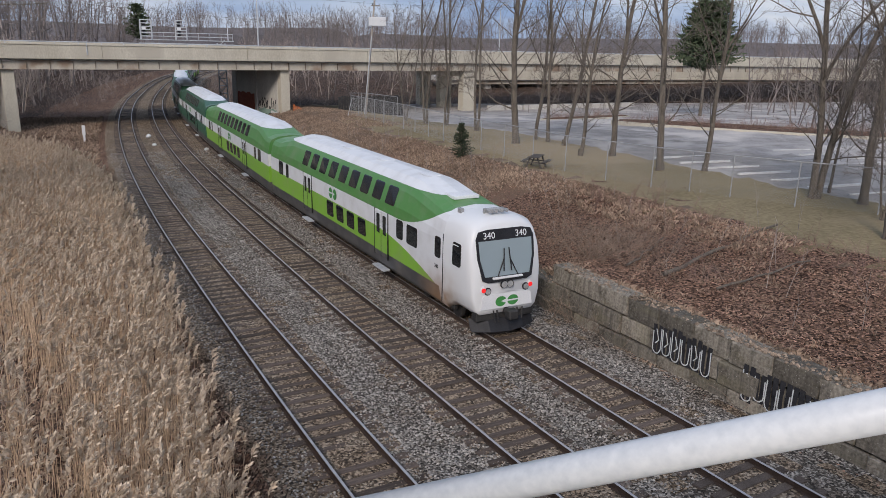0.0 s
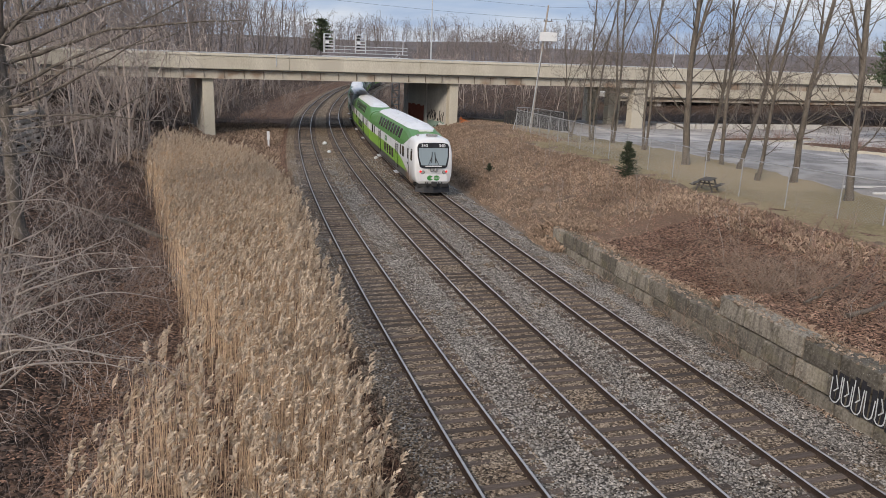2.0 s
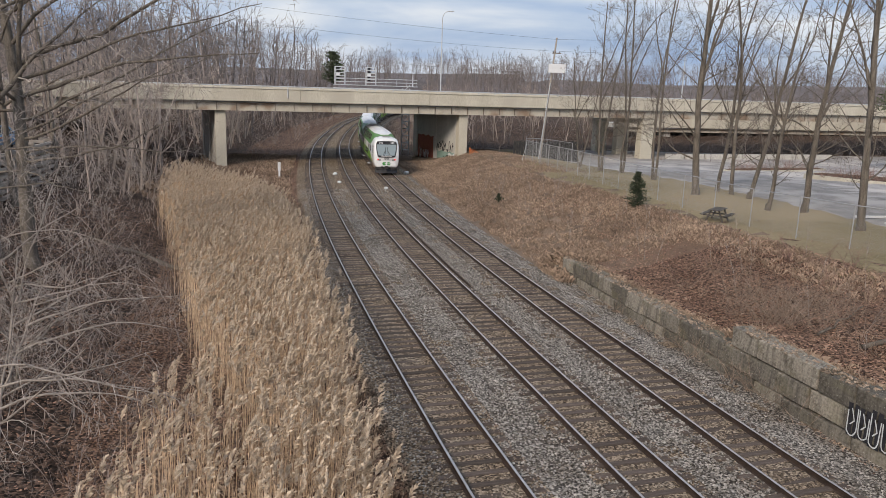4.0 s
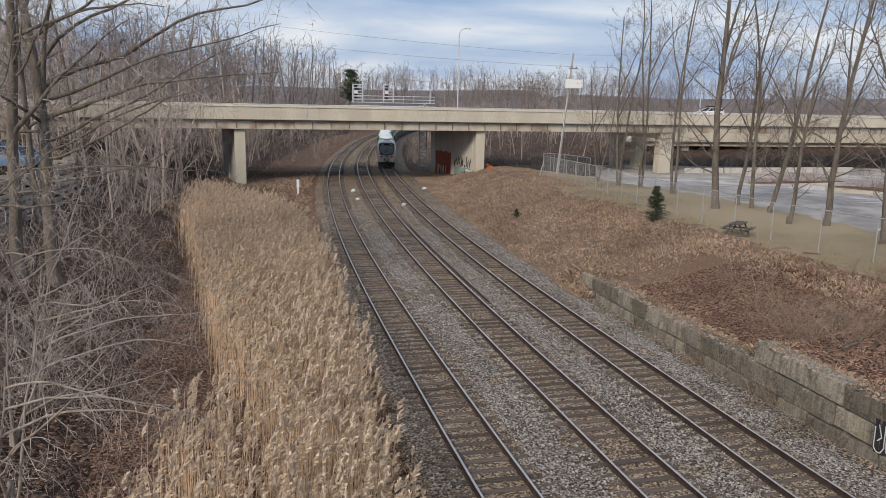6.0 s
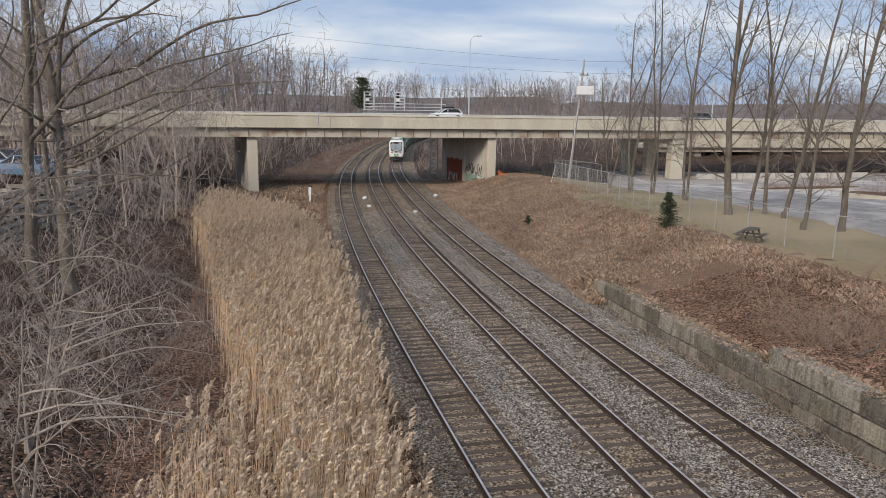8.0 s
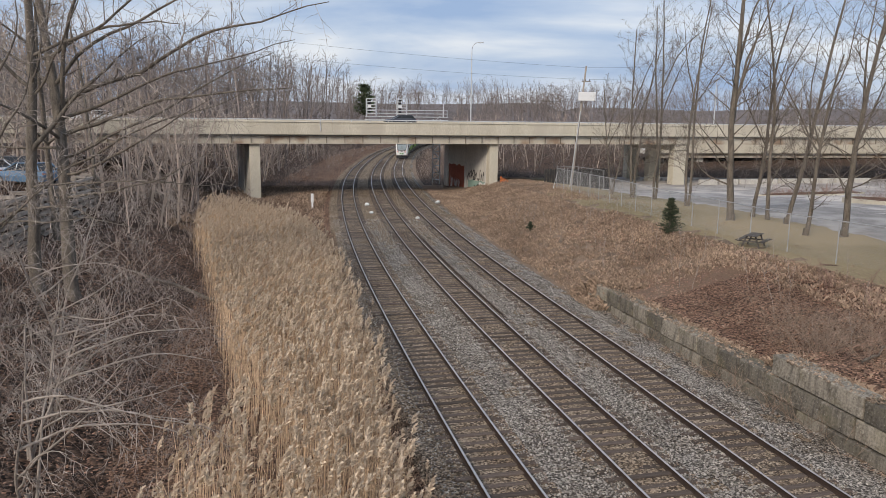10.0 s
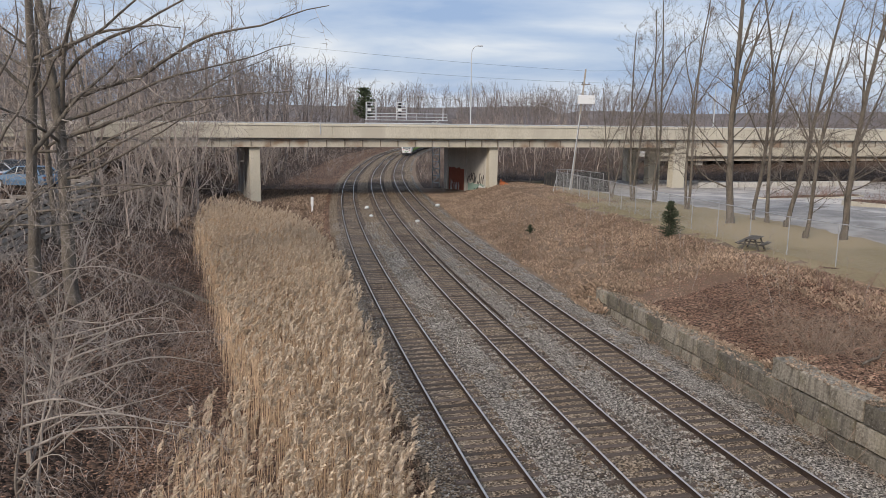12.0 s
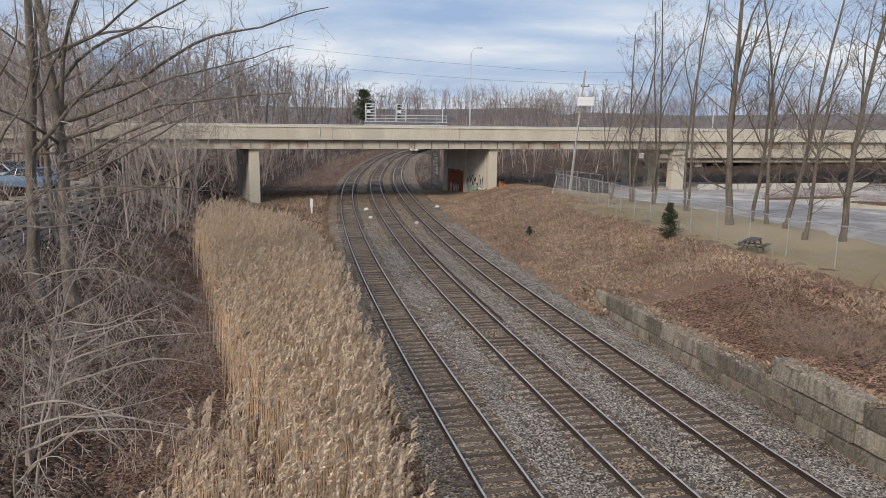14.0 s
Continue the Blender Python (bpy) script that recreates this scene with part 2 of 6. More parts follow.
# ---- small builders ----
def link_mesh(name, verts, faces, material, parent=None, smooth=False):
    me = bpy.data.meshes.new(name)
    verts, faces = np.asarray(verts, np.float32), np.asarray(faces, np.int32)
    n, k = faces.shape
    me.vertices.add(len(verts))
    me.vertices.foreach_set("co", verts.ravel())
    me.loops.add(n * k)
    me.loops.foreach_set("vertex_index", faces.ravel())
    me.polygons.add(n)
    me.polygons.foreach_set("loop_start", np.arange(0, n * k, k, dtype=np.int32))
    me.polygons.foreach_set("use_smooth", np.full(n, smooth))
    me.update(calc_edges=True)
    me.materials.append(material)
    ob = new(name, me)
    ob.parent = parent
    return ob


def part(name, bm, material, parent=None, label="", smooth=False, category=""):
    """Link a bmesh as one mesh object under a thing or part."""
    me = bpy.data.meshes.new(name)
    bm.to_mesh(me)
    bm.free()
    for m in material if isinstance(material, (list, tuple)) else [material]:
        me.materials.append(m)
    if smooth:
        for p in me.polygons:
            p.use_smooth = True
    ob = new(name, me)
    ob.parent = parent
    return tagged(ob, label, category)


def thing(name, label, category, m=None, group="", kind=""):
    ob = new(name)
    ob.empty_display_size = 0.3
    if m is not None:
        ob.matrix_basis = m
    return tagged(ob, label, category, group, kind)


def add_box(bm, x0, x1, y0, y1, z0, z1, bevel=0.0, m=None):
    r = bmesh.ops.create_cube(bm, size=1.0, matrix=Matrix.LocRotScale(((x0 + x1) / 2, (y0 + y1) / 2, (z0 + z1) / 2), None, (x1 - x0, y1 - y0, z1 - z0)))
    vs = r["verts"]
    if bevel:
        es = list({e for v in vs for e in v.link_edges})
        rr = bmesh.ops.bevel(bm, geom=es, offset=bevel, segments=1, affect="EDGES", profile=0.5)
        vs = [v for v in rr["verts"]] if rr["verts"] else vs
        vs = list({v for f in rr["faces"] for v in f.verts} | {v for v in vs if v.is_valid})
    if m is not None:
        bmesh.ops.transform(bm, matrix=m, verts=[v for v in vs if v.is_valid])
    return vs


def box(x0, x1, y0, y1, z0, z1, bevel=0.0, m=None):
    bm = bmesh.new()
    add_box(bm, x0, x1, y0, y1, z0, z1, bevel, m)
    return bm


def add_rod(bm, a, b, r0, r1=None, n=8):
    a, b = Vector(a), Vector(b)
    d = b - a
    m = Matrix.Translation((a + b) / 2) @ d.to_track_quat("Z", "Y").to_matrix().to_4x4()
    return bmesh.ops.create_cone(bm, cap_ends=True, segments=n, radius1=r0, radius2=r0 if r1 is None else r1, depth=d.length, matrix=m)["verts"]


def rod(a, b, r0, r1=None, n=8):
    bm = bmesh.new()
    add_rod(bm, a, b, r0, r1, n)
    return bm


def prisms(p0, p1, r0, r1, sides):
    """Tapered prisms from p0 to p1 (arrays), as vertices and quads."""
    p0, p1 = np.asarray(p0, float), np.asarray(p1, float)
    r0, r1 = np.asarray(r0, float), np.asarray(r1, float)
    d = p1 - p0
    d /= np.linalg.norm(d, axis=1)[:, None] + 1e-9
    ref = np.where(np.abs(d[:, 2:]) < 0.9, [[0, 0, 1.0]], [[1.0, 0, 0]])
    u = np.cross(d, ref)
    u /= np.linalg.norm(u, axis=1)[:, None] + 1e-9
    v = np.cross(d, u)
    a = np.arange(sides) * 2 * np.pi / sides
    ring = u[:, None] * np.cos(a)[None, :, None] + v[:, None] * np.sin(a)[None, :, None]
    va = p0[:, None] + ring * r0[:, None, None]
    vb = p1[:, None] + ring * r1[:, None, None]
    verts = np.concatenate([va, vb], 1).reshape(-1, 3)
    i = np.arange(sides)
    j = (i + 1) % sides
    quad = np.stack([i, j, j + sides, i + sides], 1)
    faces = (quad[None] + (np.arange(len(p0)) * 2 * sides)[:, None, None]).reshape(-1, 4)
    return verts, faces


def join(parts_):
    """Join several (vertices, faces) with the same face size."""
    vs, fs, n = [], [], 0
    for v, f in parts_:
        vs.append(v)
        fs.append(f + n)
        n += len(v)
    return np.concatenate(vs), np.concatenate(fs)


def scatter(verts, faces, places):
    """Copies of a small mesh, joined: places are rows x, y, z, turn, size, tilt, tilt direction."""
    places = np.asarray(places, float)
    n = len(places)
    c, s = np.cos(places[:, 3]), np.sin(places[:, 3])
    v = np.repeat(verts[None], n, 0) * places[:, 4, None, None]
    x = v[:, :, 0] * c[:, None] - v[:, :, 1] * s[:, None]
    y = v[:, :, 0] * s[:, None] + v[:, :, 1] * c[:, None]
    z = v[:, :, 2]
    if places.shape[1] > 5:
        x = x + z * (np.sin(places[:, 5]) * np.cos(places[:, 6]))[:, None]
        y = y + z * (np.sin(places[:, 5]) * np.sin(places[:, 6]))[:, None]
        z = z * np.cos(places[:, 5])[:, None]
    out = np.stack([x, y, z], 2) + places[:, None, :3]
    f = faces[None] + (np.arange(n) * len(verts))[:, None, None]
    return out.reshape(-1, 3), f.reshape(-1, faces.shape[1])


# ---- the line of the railway: arc length s, offset o to the right of track one ----
S0, DS = -120.0, 0.5
S = np.arange(S0, 700, DS)
KNOTS = [-120, -1, 0, 25, 50, 75, 100, 130, 170, 220, 420, 700]
BEND = [0, 0, -4.54e-3, -1.09e-3, -1.54e-3, -1.39e-3, -1.38e-3, -1.82e-3, -0.47e-3, -1.44e-3, -1.7e-3, 0]
KAPPA = np.interp(S, KNOTS, BEND)
I0 = int(round(-S0 / DS))
TH = np.cumsum(KAPPA) * DS
TH = TH - TH[I0] + radians(17.32)
CX, CY = np.cumsum(-np.sin(TH)) * DS, np.cumsum(np.cos(TH)) * DS
CX, CY = CX - CX[I0] + 7.054, CY - CY[I0]
GAUGE = 1.51
TRACKS = (0.0, 4.18, 8.05)


def line(s, o=0.0):
    """x, y and heading at arc length s, offset o."""
    s = np.asarray(s, float)
    x, y, th = np.interp(s, S, CX), np.interp(s, S, CY), np.interp(s, S, TH)
    return x + o * np.cos(th), y + o * np.sin(th), th


def station(x, y):
    """Arc length and offset of a place."""
    j = int(((CX - x) ** 2 + (CY - y) ** 2).argmin())
    return S[j], (x - CX[j]) * math.cos(TH[j]) + (y - CY[j]) * math.sin(TH[j])


def ease(a, b, x):
    t = np.clip((np.asarray(x, float) - a) / (b - a), 0, 1)
    return t * t * (3 - 2 * t)


WALL_O, WALL_END, WALL_STEP = 11.45, 40.5, 24.1


def level(s, o):
    """Height of the ground at arc length s and offset o."""
    s, o = np.broadcast_arrays(np.asarray(s, float), np.asarray(o, float))
    z = np.full(s.shape, -0.205)
    for c in TRACKS:
        z = z + 0.028 * (1 - ease(1.2, 1.5, np.abs(o - c)))
    # left: ditch with reeds, then the wooded bank; a terrace for parked cars
    toe = 10.5 + 5 * ease(70, 95, s) - 3.0 * ease(115, 150, s)
    top = 5.0 - 1.2 * ease(72, 95, s) + 2.5 * ease(150, 260, s)
    z = z - 0.5 * ease(1.9, 3.2, -o) * (1 - 0.6 * ease(75, 95, s))
    plain = (top + 0.7) * ease(toe, toe + 18, -o)
    terrace = 2.5 * ease(10.5, 20, -o) + 3.3 * ease(21.6, 22.2, -o)
    k = ease(42, 46, s) * (1 - ease(64, 70, s))
    z = z + plain * (1 - k) + terrace * k
    # right: shoulder, wall and bank, lawn, car park
    crest = 2.35 - 0.5 * ease(60, 92, s) - 0.8 * ease(92, 112, s) + 2.2 * ease(125, 170, s)
    lot = 2.15 - 1.6 * ease(55, 105, s)
    walled = 1 - ease(WALL_END - 1.0, WALL_END + 2.5, s)
    wall_top = 0.72 + 0.72 * (1 - ease(WALL_STEP - 0.2, WALL_STEP + 1.2, s))
    shoulder = -0.16 * ease(9.9, 10.9, o)
    bank_w = (wall_top + 0.3) * ease(WALL_O + 0.1, WALL_O + 0.6, o) + (crest - wall_top) * ease(WALL_O + 0.7, 22, o)
    bank_n = (crest + 0.3) * ease(10.9 + 3.5 * ease(80, 100, s), 22.5, o)
    z = z + np.where(o > 0, shoulder + walled * bank_w + (1 - walled) * bank_n, 0)
    z = z + np.where(o > 0, (lot - crest) * ease(25, 36, o) * (1 - ease(125, 160, s)), 0)
    # the land rises into wooded hills far off
    far = ease(230, 520, np.hypot(s - 60, o))
    z = z + far * 16 * (0.85 + 0.15 * np.sin(s * 0.021 + 1.3) * np.cos(o * 0.017))
    return z


def ground_at(x, y):
    s, o = station(x, y)
    return float(level(s, o))
# ---- ground ----
def gravel(name, dark, mid, pale, size=9.0, stain=None):
    """Loose stones: a cell pattern gives each stone its tone and relief; stains lie over it."""
    m = bpy.data.materials.new(name)
    m.use_nodes = True
    n, l = m.node_tree.nodes, m.node_tree.links
    b = n["Principled BSDF"]
    co = n.new("ShaderNodeTexCoord")
    vor = n.new("ShaderNodeTexVoronoi")
    vor.inputs["Scale"].default_value = size
    vor.inputs["Randomness"].default_value = 1.0
    l.new(co.outputs["Object"], vor.inputs["Vector"])
    sep = n.new("ShaderNodeSeparateColor")
    l.new(vor.outputs["Color"], sep.inputs[0])
    ramp = n.new("ShaderNodeValToRGB")
    ramp.color_ramp.elements[0].position, ramp.color_ramp.elements[0].color = 0.05, (*dark, 1)
    ramp.color_ramp.elements[1].position, ramp.color_ramp.elements[1].color = 0.95, (*pale, 1)
    ramp.color_ramp.elements.new(0.55).color = (*mid, 1)
    l.new(sep.outputs[0], ramp.inputs[0])
    big = n.new("ShaderNodeTexNoise")
    big.inputs["Scale"].default_value, big.inputs["Detail"].default_value = 0.55, 8
    big.inputs["Roughness"].default_value = 0.65
    l.new(co.outputs["Object"], big.inputs["Vector"])
    r2 = n.new("ShaderNodeValToRGB")
    r2.color_ramp.elements[0].position, r2.color_ramp.elements[1].position = 0.42, 0.66
    l.new(big.outputs[0], r2.inputs[0])
    mx = n.new("ShaderNodeMix")
    mx.data_type, mx.blend_type = "RGBA", "MULTIPLY"
    l.new(r2.outputs[0], mx.inputs[0])
    l.new(ramp.outputs[0], mx.inputs[6])
    mx.inputs[7].default_value = (*(stain or (0.72, 0.66, 0.6)), 1)
    l.new(mx.outputs[2], b.inputs["Base Color"])
    b.inputs["Roughness"].default_value = 0.92
    b.inputs["Specular IOR Level"].default_value = 0.2
    bp = n.new("ShaderNodeBump")
    bp.inputs["Strength"].default_value, bp.inputs["Distance"].default_value = 0.9, 0.05
    bp.invert = True
    l.new(vor.outputs["Distance"], bp.inputs["Height"])
    l.new(bp.outputs[0], b.inputs["Normal"])
    return m


M_BALLAST = gravel("grey_ballast", (0.04, 0.035, 0.03), (0.185, 0.165, 0.143), (0.56, 0.515, 0.455), 19.0, (0.62, 0.56, 0.50))
M_BALLAST_RUST = gravel("rusty_ballast", (0.045, 0.034, 0.025), (0.20, 0.152, 0.108), (0.50, 0.405, 0.305), 18.0, (0.75, 0.68, 0.6))
M_SOIL = gravel("leafy_soil", (0.035, 0.022, 0.016), (0.155, 0.096, 0.068), (0.39, 0.25, 0.172), 13.0, (0.62, 0.54, 0.48))
M_BANK = mat("dry_bank", (0.09, 0.064, 0.046), (0.31, 0.225, 0.16), 0.45, 13, 0.95, 0.6, c3=(0.21, 0.14, 0.095), bump_dist=0.06)
M_GRASS = mat("winter_lawn", (0.16, 0.128, 0.066), (0.31, 0.25, 0.145), 0.14, 4, 0.95, 0.4, c3=(0.33, 0.26, 0.16), bump_dist=0.04)
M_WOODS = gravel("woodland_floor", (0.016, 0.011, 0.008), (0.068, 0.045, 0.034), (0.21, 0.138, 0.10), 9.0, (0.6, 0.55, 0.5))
M_HILL = mat("wooded_hills", (0.12, 0.103, 0.10), (0.20, 0.175, 0.168), 0.06, 0.5, 0.95, 0.4, bump_dist=1.0)

o_near = [-30, -27, -24, -22.2, -21.6, -20, -18, -16, -14, -12.5, -11, -10, -9, -8, -7, -6, -5, -4, -3.2, -2.6, -2.2, -1.9, -1.4, -0.75, 0.75, 1.4, 2.1, 2.75, 3.43, 4.93, 5.6, 6.15, 6.7, 7.3, 8.8, 9.4, 9.9, 10.4, 10.9,
          11.3, 11.55, 11.9, 12.15, 12.5, 13.2, 14, 15, 16, 17, 18, 19, 20, 21, 22, 23, 24, 25, 26.5, 28, 30, 32, 34, 36, 38, 40, 41.5, 43, 45, 48, 52, 58, 66, 76, 90]
O_LINES = np.array([-3500, -900, -420, -260, -170, -120, -90, -70, -58, -50, -44, -38, -34] + o_near + [110, 135, 170, 220, 300, 420, 900, 3500])
S_LINES = np.concatenate([np.arange(-120, 0, 12), np.arange(0, 60, 0.8), np.arange(60, 130, 1.5), np.arange(130, 300, 6), np.arange(300, 660, 30), [690]])


def build_ground():
    ss, oo = np.meshgrid(S_LINES, O_LINES, indexing="ij")
    jit = np.random.default_rng(3)
    o2 = oo + np.where((np.abs(oo - 4) > 7.5) & (np.abs(oo) < 60) & (np.abs(oo - 11.8) > 0.8) & (np.abs(oo - 34.5) > 1.8), jit.normal(0, 0.22, oo.shape), 0)
    inner = np.clip(o2, -420, 420)
    x, y, th = line(ss, inner)
    z = level(ss, o2)
    soft = (np.abs(oo - 4) > 8) & (np.abs(oo - 11.8) > 0.7) & (np.abs(oo) < 200)
    z = z + np.where(soft, jit.normal(0, 0.06, z.shape), 0)
    stones = (np.abs(oo - 4) <= 8)
    z = z + np.where(stones, jit.normal(0, 0.012, z.shape), 0)
    # between the tracks the ballast lies a little lower
    for c in (2.1, 6.15):
        z = z - 0.07 * np.exp(-((oo - c) / 0.55) ** 2)
    # the outermost columns and rows run out to the horizon
    x = np.where(np.abs(oo) > 420, x + (oo - inner), x)
    y = np.where(ss > 680, 4200, y)
    y = np.where(ss < -119, -900, y)
    v = np.stack([x, y, z], 2).reshape(-1, 3)
    n, k = ss.shape
    i = (np.arange(n - 1)[:, None] * k + np.arange(k - 1)[None]).ravel()
    f = np.stack([i, i + 1, i + k + 1, i + k], 1)
    ob = link_mesh("ground", v, f, M_BALLAST, smooth=True)
    mats = [M_BALLAST, M_BALLAST_RUST, M_SOIL, M_BANK, M_GRASS, M_WOODS, M_ASPH, M_HILL, M_ASPH_DARK]
    for m in mats[1:]:
        ob.data.materials.append(m)
    sm = (ss[:-1, :-1] + ss[1:, 1:]).ravel() / 2
    om = (oo[:-1, :-1] + oo[1:, 1:]).ravel() / 2
    w = jit.normal(0, 1.0, om.shape)
    idx = np.full(om.shape, 0)
    for c in TRACKS:
        idx[np.abs(om - c) < 0.8] = 1
    idx[(om > -2.2) & (om < 1.5) & (w > -0.5)] = 1
    idx[(om < -1.0)] = 1
    idx[(w > 1.2)] = 1
    idx[(sm > 64 + 5 * w) & (om > -2.2) & (om < 10.5)] = 1
    idx[(om < -2.1)] = 2
    idx[(om > np.where(sm < 41, 11.9, 10.9))] = 3
    idx[(om > 11.9) & (sm < 36) & (om < 21.5 + w)] = 2
    idx[(om > 21.8 + 0.9 * w + 5 * ease(70, 100, sm)) & (sm < 118)] = 4
    idx[(om > 34.5) & (sm < 122) & (sm > -60)] = 6
    idx[(om > 34.5) & (om < 47 + 2 * w) & (sm < 80) & (sm > -60)] = 8
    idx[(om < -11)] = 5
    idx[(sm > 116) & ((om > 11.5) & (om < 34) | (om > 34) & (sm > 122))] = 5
    idx[np.abs(om) > 200] = 7
    idx[sm > 330] = 7
    ob.data.polygons.foreach_set("material_index", idx.astype(np.int32))
    return tagged(ob, "ballast bed, dry grassy banks, winter lawn and cracked car park ground", "ground", kind="structure")


build_ground()


# ---- tracks ----
def sweep(name, s0, s1, off, profile, material, parent, step=1.0, top=None):
    """A rail: the profile (across, up) swept along the line."""
    s = np.arange(s0, s1 + step / 2, step)
    x, y, th = line(s, off)
    c, sn = np.cos(th), np.sin(th)
    pr = np.array(profile)
    k, n = len(pr), len(s)
    v = np.stack([x[:, None] + pr[None, :, 0] * c[:, None], y[:, None] + pr[None, :, 0] * sn[:, None], np.repeat(pr[None, :, 1], n, 0)], 2).reshape(-1, 3)
    i = (np.arange(n - 1)[:, None] * k + np.arange(k)[None])
    j = (np.arange(n - 1)[:, None] * k + (np.arange(k)[None] + 1) % k)
    f = np.stack([i.ravel(), j.ravel(), (j + k).ravel(), (i + k).ravel()], 1)
    ob = link_mesh(name, v, f, material, parent)
    if top is not None:
        ob.data.materials.append(top)
        idx = np.zeros((n - 1, k), np.int32)
        for e in range(k):
            if pr[e][1] > -0.02 and pr[(e + 1) % k][1] > -0.02:
                idx[:, e] = 1
        ob.data.polygons.foreach_set("material_index", idx.ravel())
    return ob


RAIL_PROFILE = [(-0.075, -0.17), (-0.02, -0.145), (-0.012, -0.05), (-0.037, -0.035), (-0.037, -0.008), (-0.028, 0.0), (0.028, 0.0), (0.037, -0.008), (0.037, -0.035), (0.012, -0.05), (0.02, -0.145), (0.075, -0.17)]
rng = np.random.default_rng(11)
tie_bm = box(-1.3, 1.3, -0.115, 0.115, -0.17, 0.0, 0.012)
tie_mesh = bpy.data.meshes.new("tie")
tie_bm.to_mesh(tie_mesh)
tie_bm.free()
tie_mesh.materials.append(M_TIE)
BOXF = np.array([[0, 1, 3, 2], [4, 6, 7, 5], [0, 4, 5, 1], [2, 3, 7, 6], [0, 2, 6, 4], [1, 5, 7, 3]])
BOXV = np.array([[x, y, z] for x in (-1.3, 1.3) for y in (-0.115, 0.115) for z in (-0.17, 0.0)])
track_things = []
for ti, oc in enumerate(TRACKS):
    tr = thing("railway_track", "standard gauge railway track with brown worn rails on timber ties", "track", group="railway tracks", kind="structure")
    track_things.append(tr)
    for side in (-1, 1):
        sweep("rail", -60, 480, oc + side * GAUGE / 2, RAIL_PROFILE, M_RAIL, tr, 1.0, M_RAILTOP)
    near, far = [], []
    s = -20.0
    while s < 300:
        x, y, th = line(s, oc)
        row = (float(x), float(y), -0.165 + rng.normal(0, 0.008), float(th) + rng.normal(0, 0.012))
        (near if 14 < s < 70 else far).append(row)
        s += 0.56 + rng.normal(0, 0.015)
    for x, y, z, a in near:
        t = new("tie", tie_mesh)
        t.matrix_basis = Matrix.Translation((x, y, z)) @ Matrix.Rotation(a, 4, "Z")
        t.parent = tr
    v, f = scatter(BOXV, BOXF, [(x, y, z, a, 1.0) for x, y, z, a in far])
    tagged(link_mesh("ties_far", v, f, M_TIES, tr), kind="stuff")
# a spare rail lying beside the middle track
spare = sweep("spare_rail", 37, 62, TRACKS[1] + 1.12, [(a, b - 0.06) for a, b in RAIL_PROFILE], M_RAIL, None, 1.0)
tagged(spare, "rusty spare rail lying on the ballast beside the track", "rail")
# ---- retaining wall of big concrete blocks ----
def build_wall():
    wall = thing("wall_east", "weathered stacked concrete block retaining wall with spray-painted letters", "retaining wall", kind="structure")
    r = random.Random(5)
    shapes = []
    for i in range(6):
        bm = box(-0.725, 0.725, 0, 0.75, 0, 0.715, 0.035)
        for v in bm.verts:
            v.co += Vector((r.gauss(0, 0.014), r.gauss(0, 0.02), r.gauss(0, 0.012)))
        me = bpy.data.meshes.new("block")
        bm.to_mesh(me)
        bm.free()
        me.materials.append(M_BLOCK)
        shapes.append(me)
    for course, (z, s_end, shift) in enumerate(((-0.66, WALL_END, 0.0), (0.09, WALL_END - 0.4, 0.7), (0.84, WALL_STEP, 0.2))):
        s = s_end - 0.75
        s -= shift if course == 1 else 0
        while s > -14:
            x, y, th = line(s, WALL_O + 0.03 * course + r.gauss(0, 0.03))
            b = new("block", r.choice(shapes))
            # local x runs along the wall, local y into the bank
            b.matrix_basis = Matrix.Translation((float(x), float(y), z + r.gauss(0, 0.01))) @ Matrix.Rotation(float(th) - math.pi / 2 + r.gauss(0, 0.006), 4, "Z")
            b.parent = wall
            s -= 1.5
    return wall


wall_east = build_wall()


def wall_point(s, z, out=0.03):
    x, y, th = line(s, WALL_O - out)
    return Vector((float(x), float(y), z))


def strokes(name, lines, r, material, parent=None, label="", cat="graffiti"):
    """Painted strokes: flat ribbons along short lines of points."""
    bm = bmesh.new()
    for pts, normal in lines:
        for a, b in zip(pts[:-1], pts[1:]):
            a, b = Vector(a), Vector(b)
            d = (b - a).normalized()
            side = d.cross(normal).normalized() * r
            lift = normal * 0.004
            vs = [bm.verts.new(p + lift) for p in (a - side - d * r * 0.6, b - side + d * r * 0.6, b + side + d * r * 0.6, a + side - d * r * 0.6)]
            bm.faces.new(vs)
    ob = part(name, bm, material, parent, label)
    return ob
# ---- road bridge over the railway ----
BR = pose(-23.9, 92.2, 0, 0, 0, 17.0)
bridge = thing("road_bridge", "long concrete road bridge with steel girders and pale parapet on wall piers", "bridge", BR, kind="structure")
XL, XR = -75.0, 265.0
part("deck", box(XL, XR, 0.32, 15.5, 7.45, 8.0), M_CONC_DARK, bridge)
part("road_surface", box(XL, XR, 0.06, 15.38, 8.0, 8.8), M_ASPH, bridge)
# parapet in cast lengths with open joints
x = XL
r6 = random.Random(8)
while x < XR:
    w = 17.0
    bm = bmesh.new()
    add_box(bm, x + 0.015, min(x + w, XR) - 0.015, -0.32, 0.02, 7.62, 9.14, 0.03)
    add_box(bm, x + 0.015, min(x + w, XR) - 0.015, -0.40, 0.08, 9.14, 9.27, 0.02)
    part("parapet", bm, M_CONC, bridge)
    x += w
bm = bmesh.new()
add_box(bm, XL, XR, 15.4, 15.75, 7.62, 9.4, 0.03)
part("far_parapet", bm, M_CONC, bridge)
bm = bmesh.new()
add_rod(bm, (XL, -0.16, 9.50), (XR, -0.16, 9.50), 0.06, n=8)
x = XL + 1
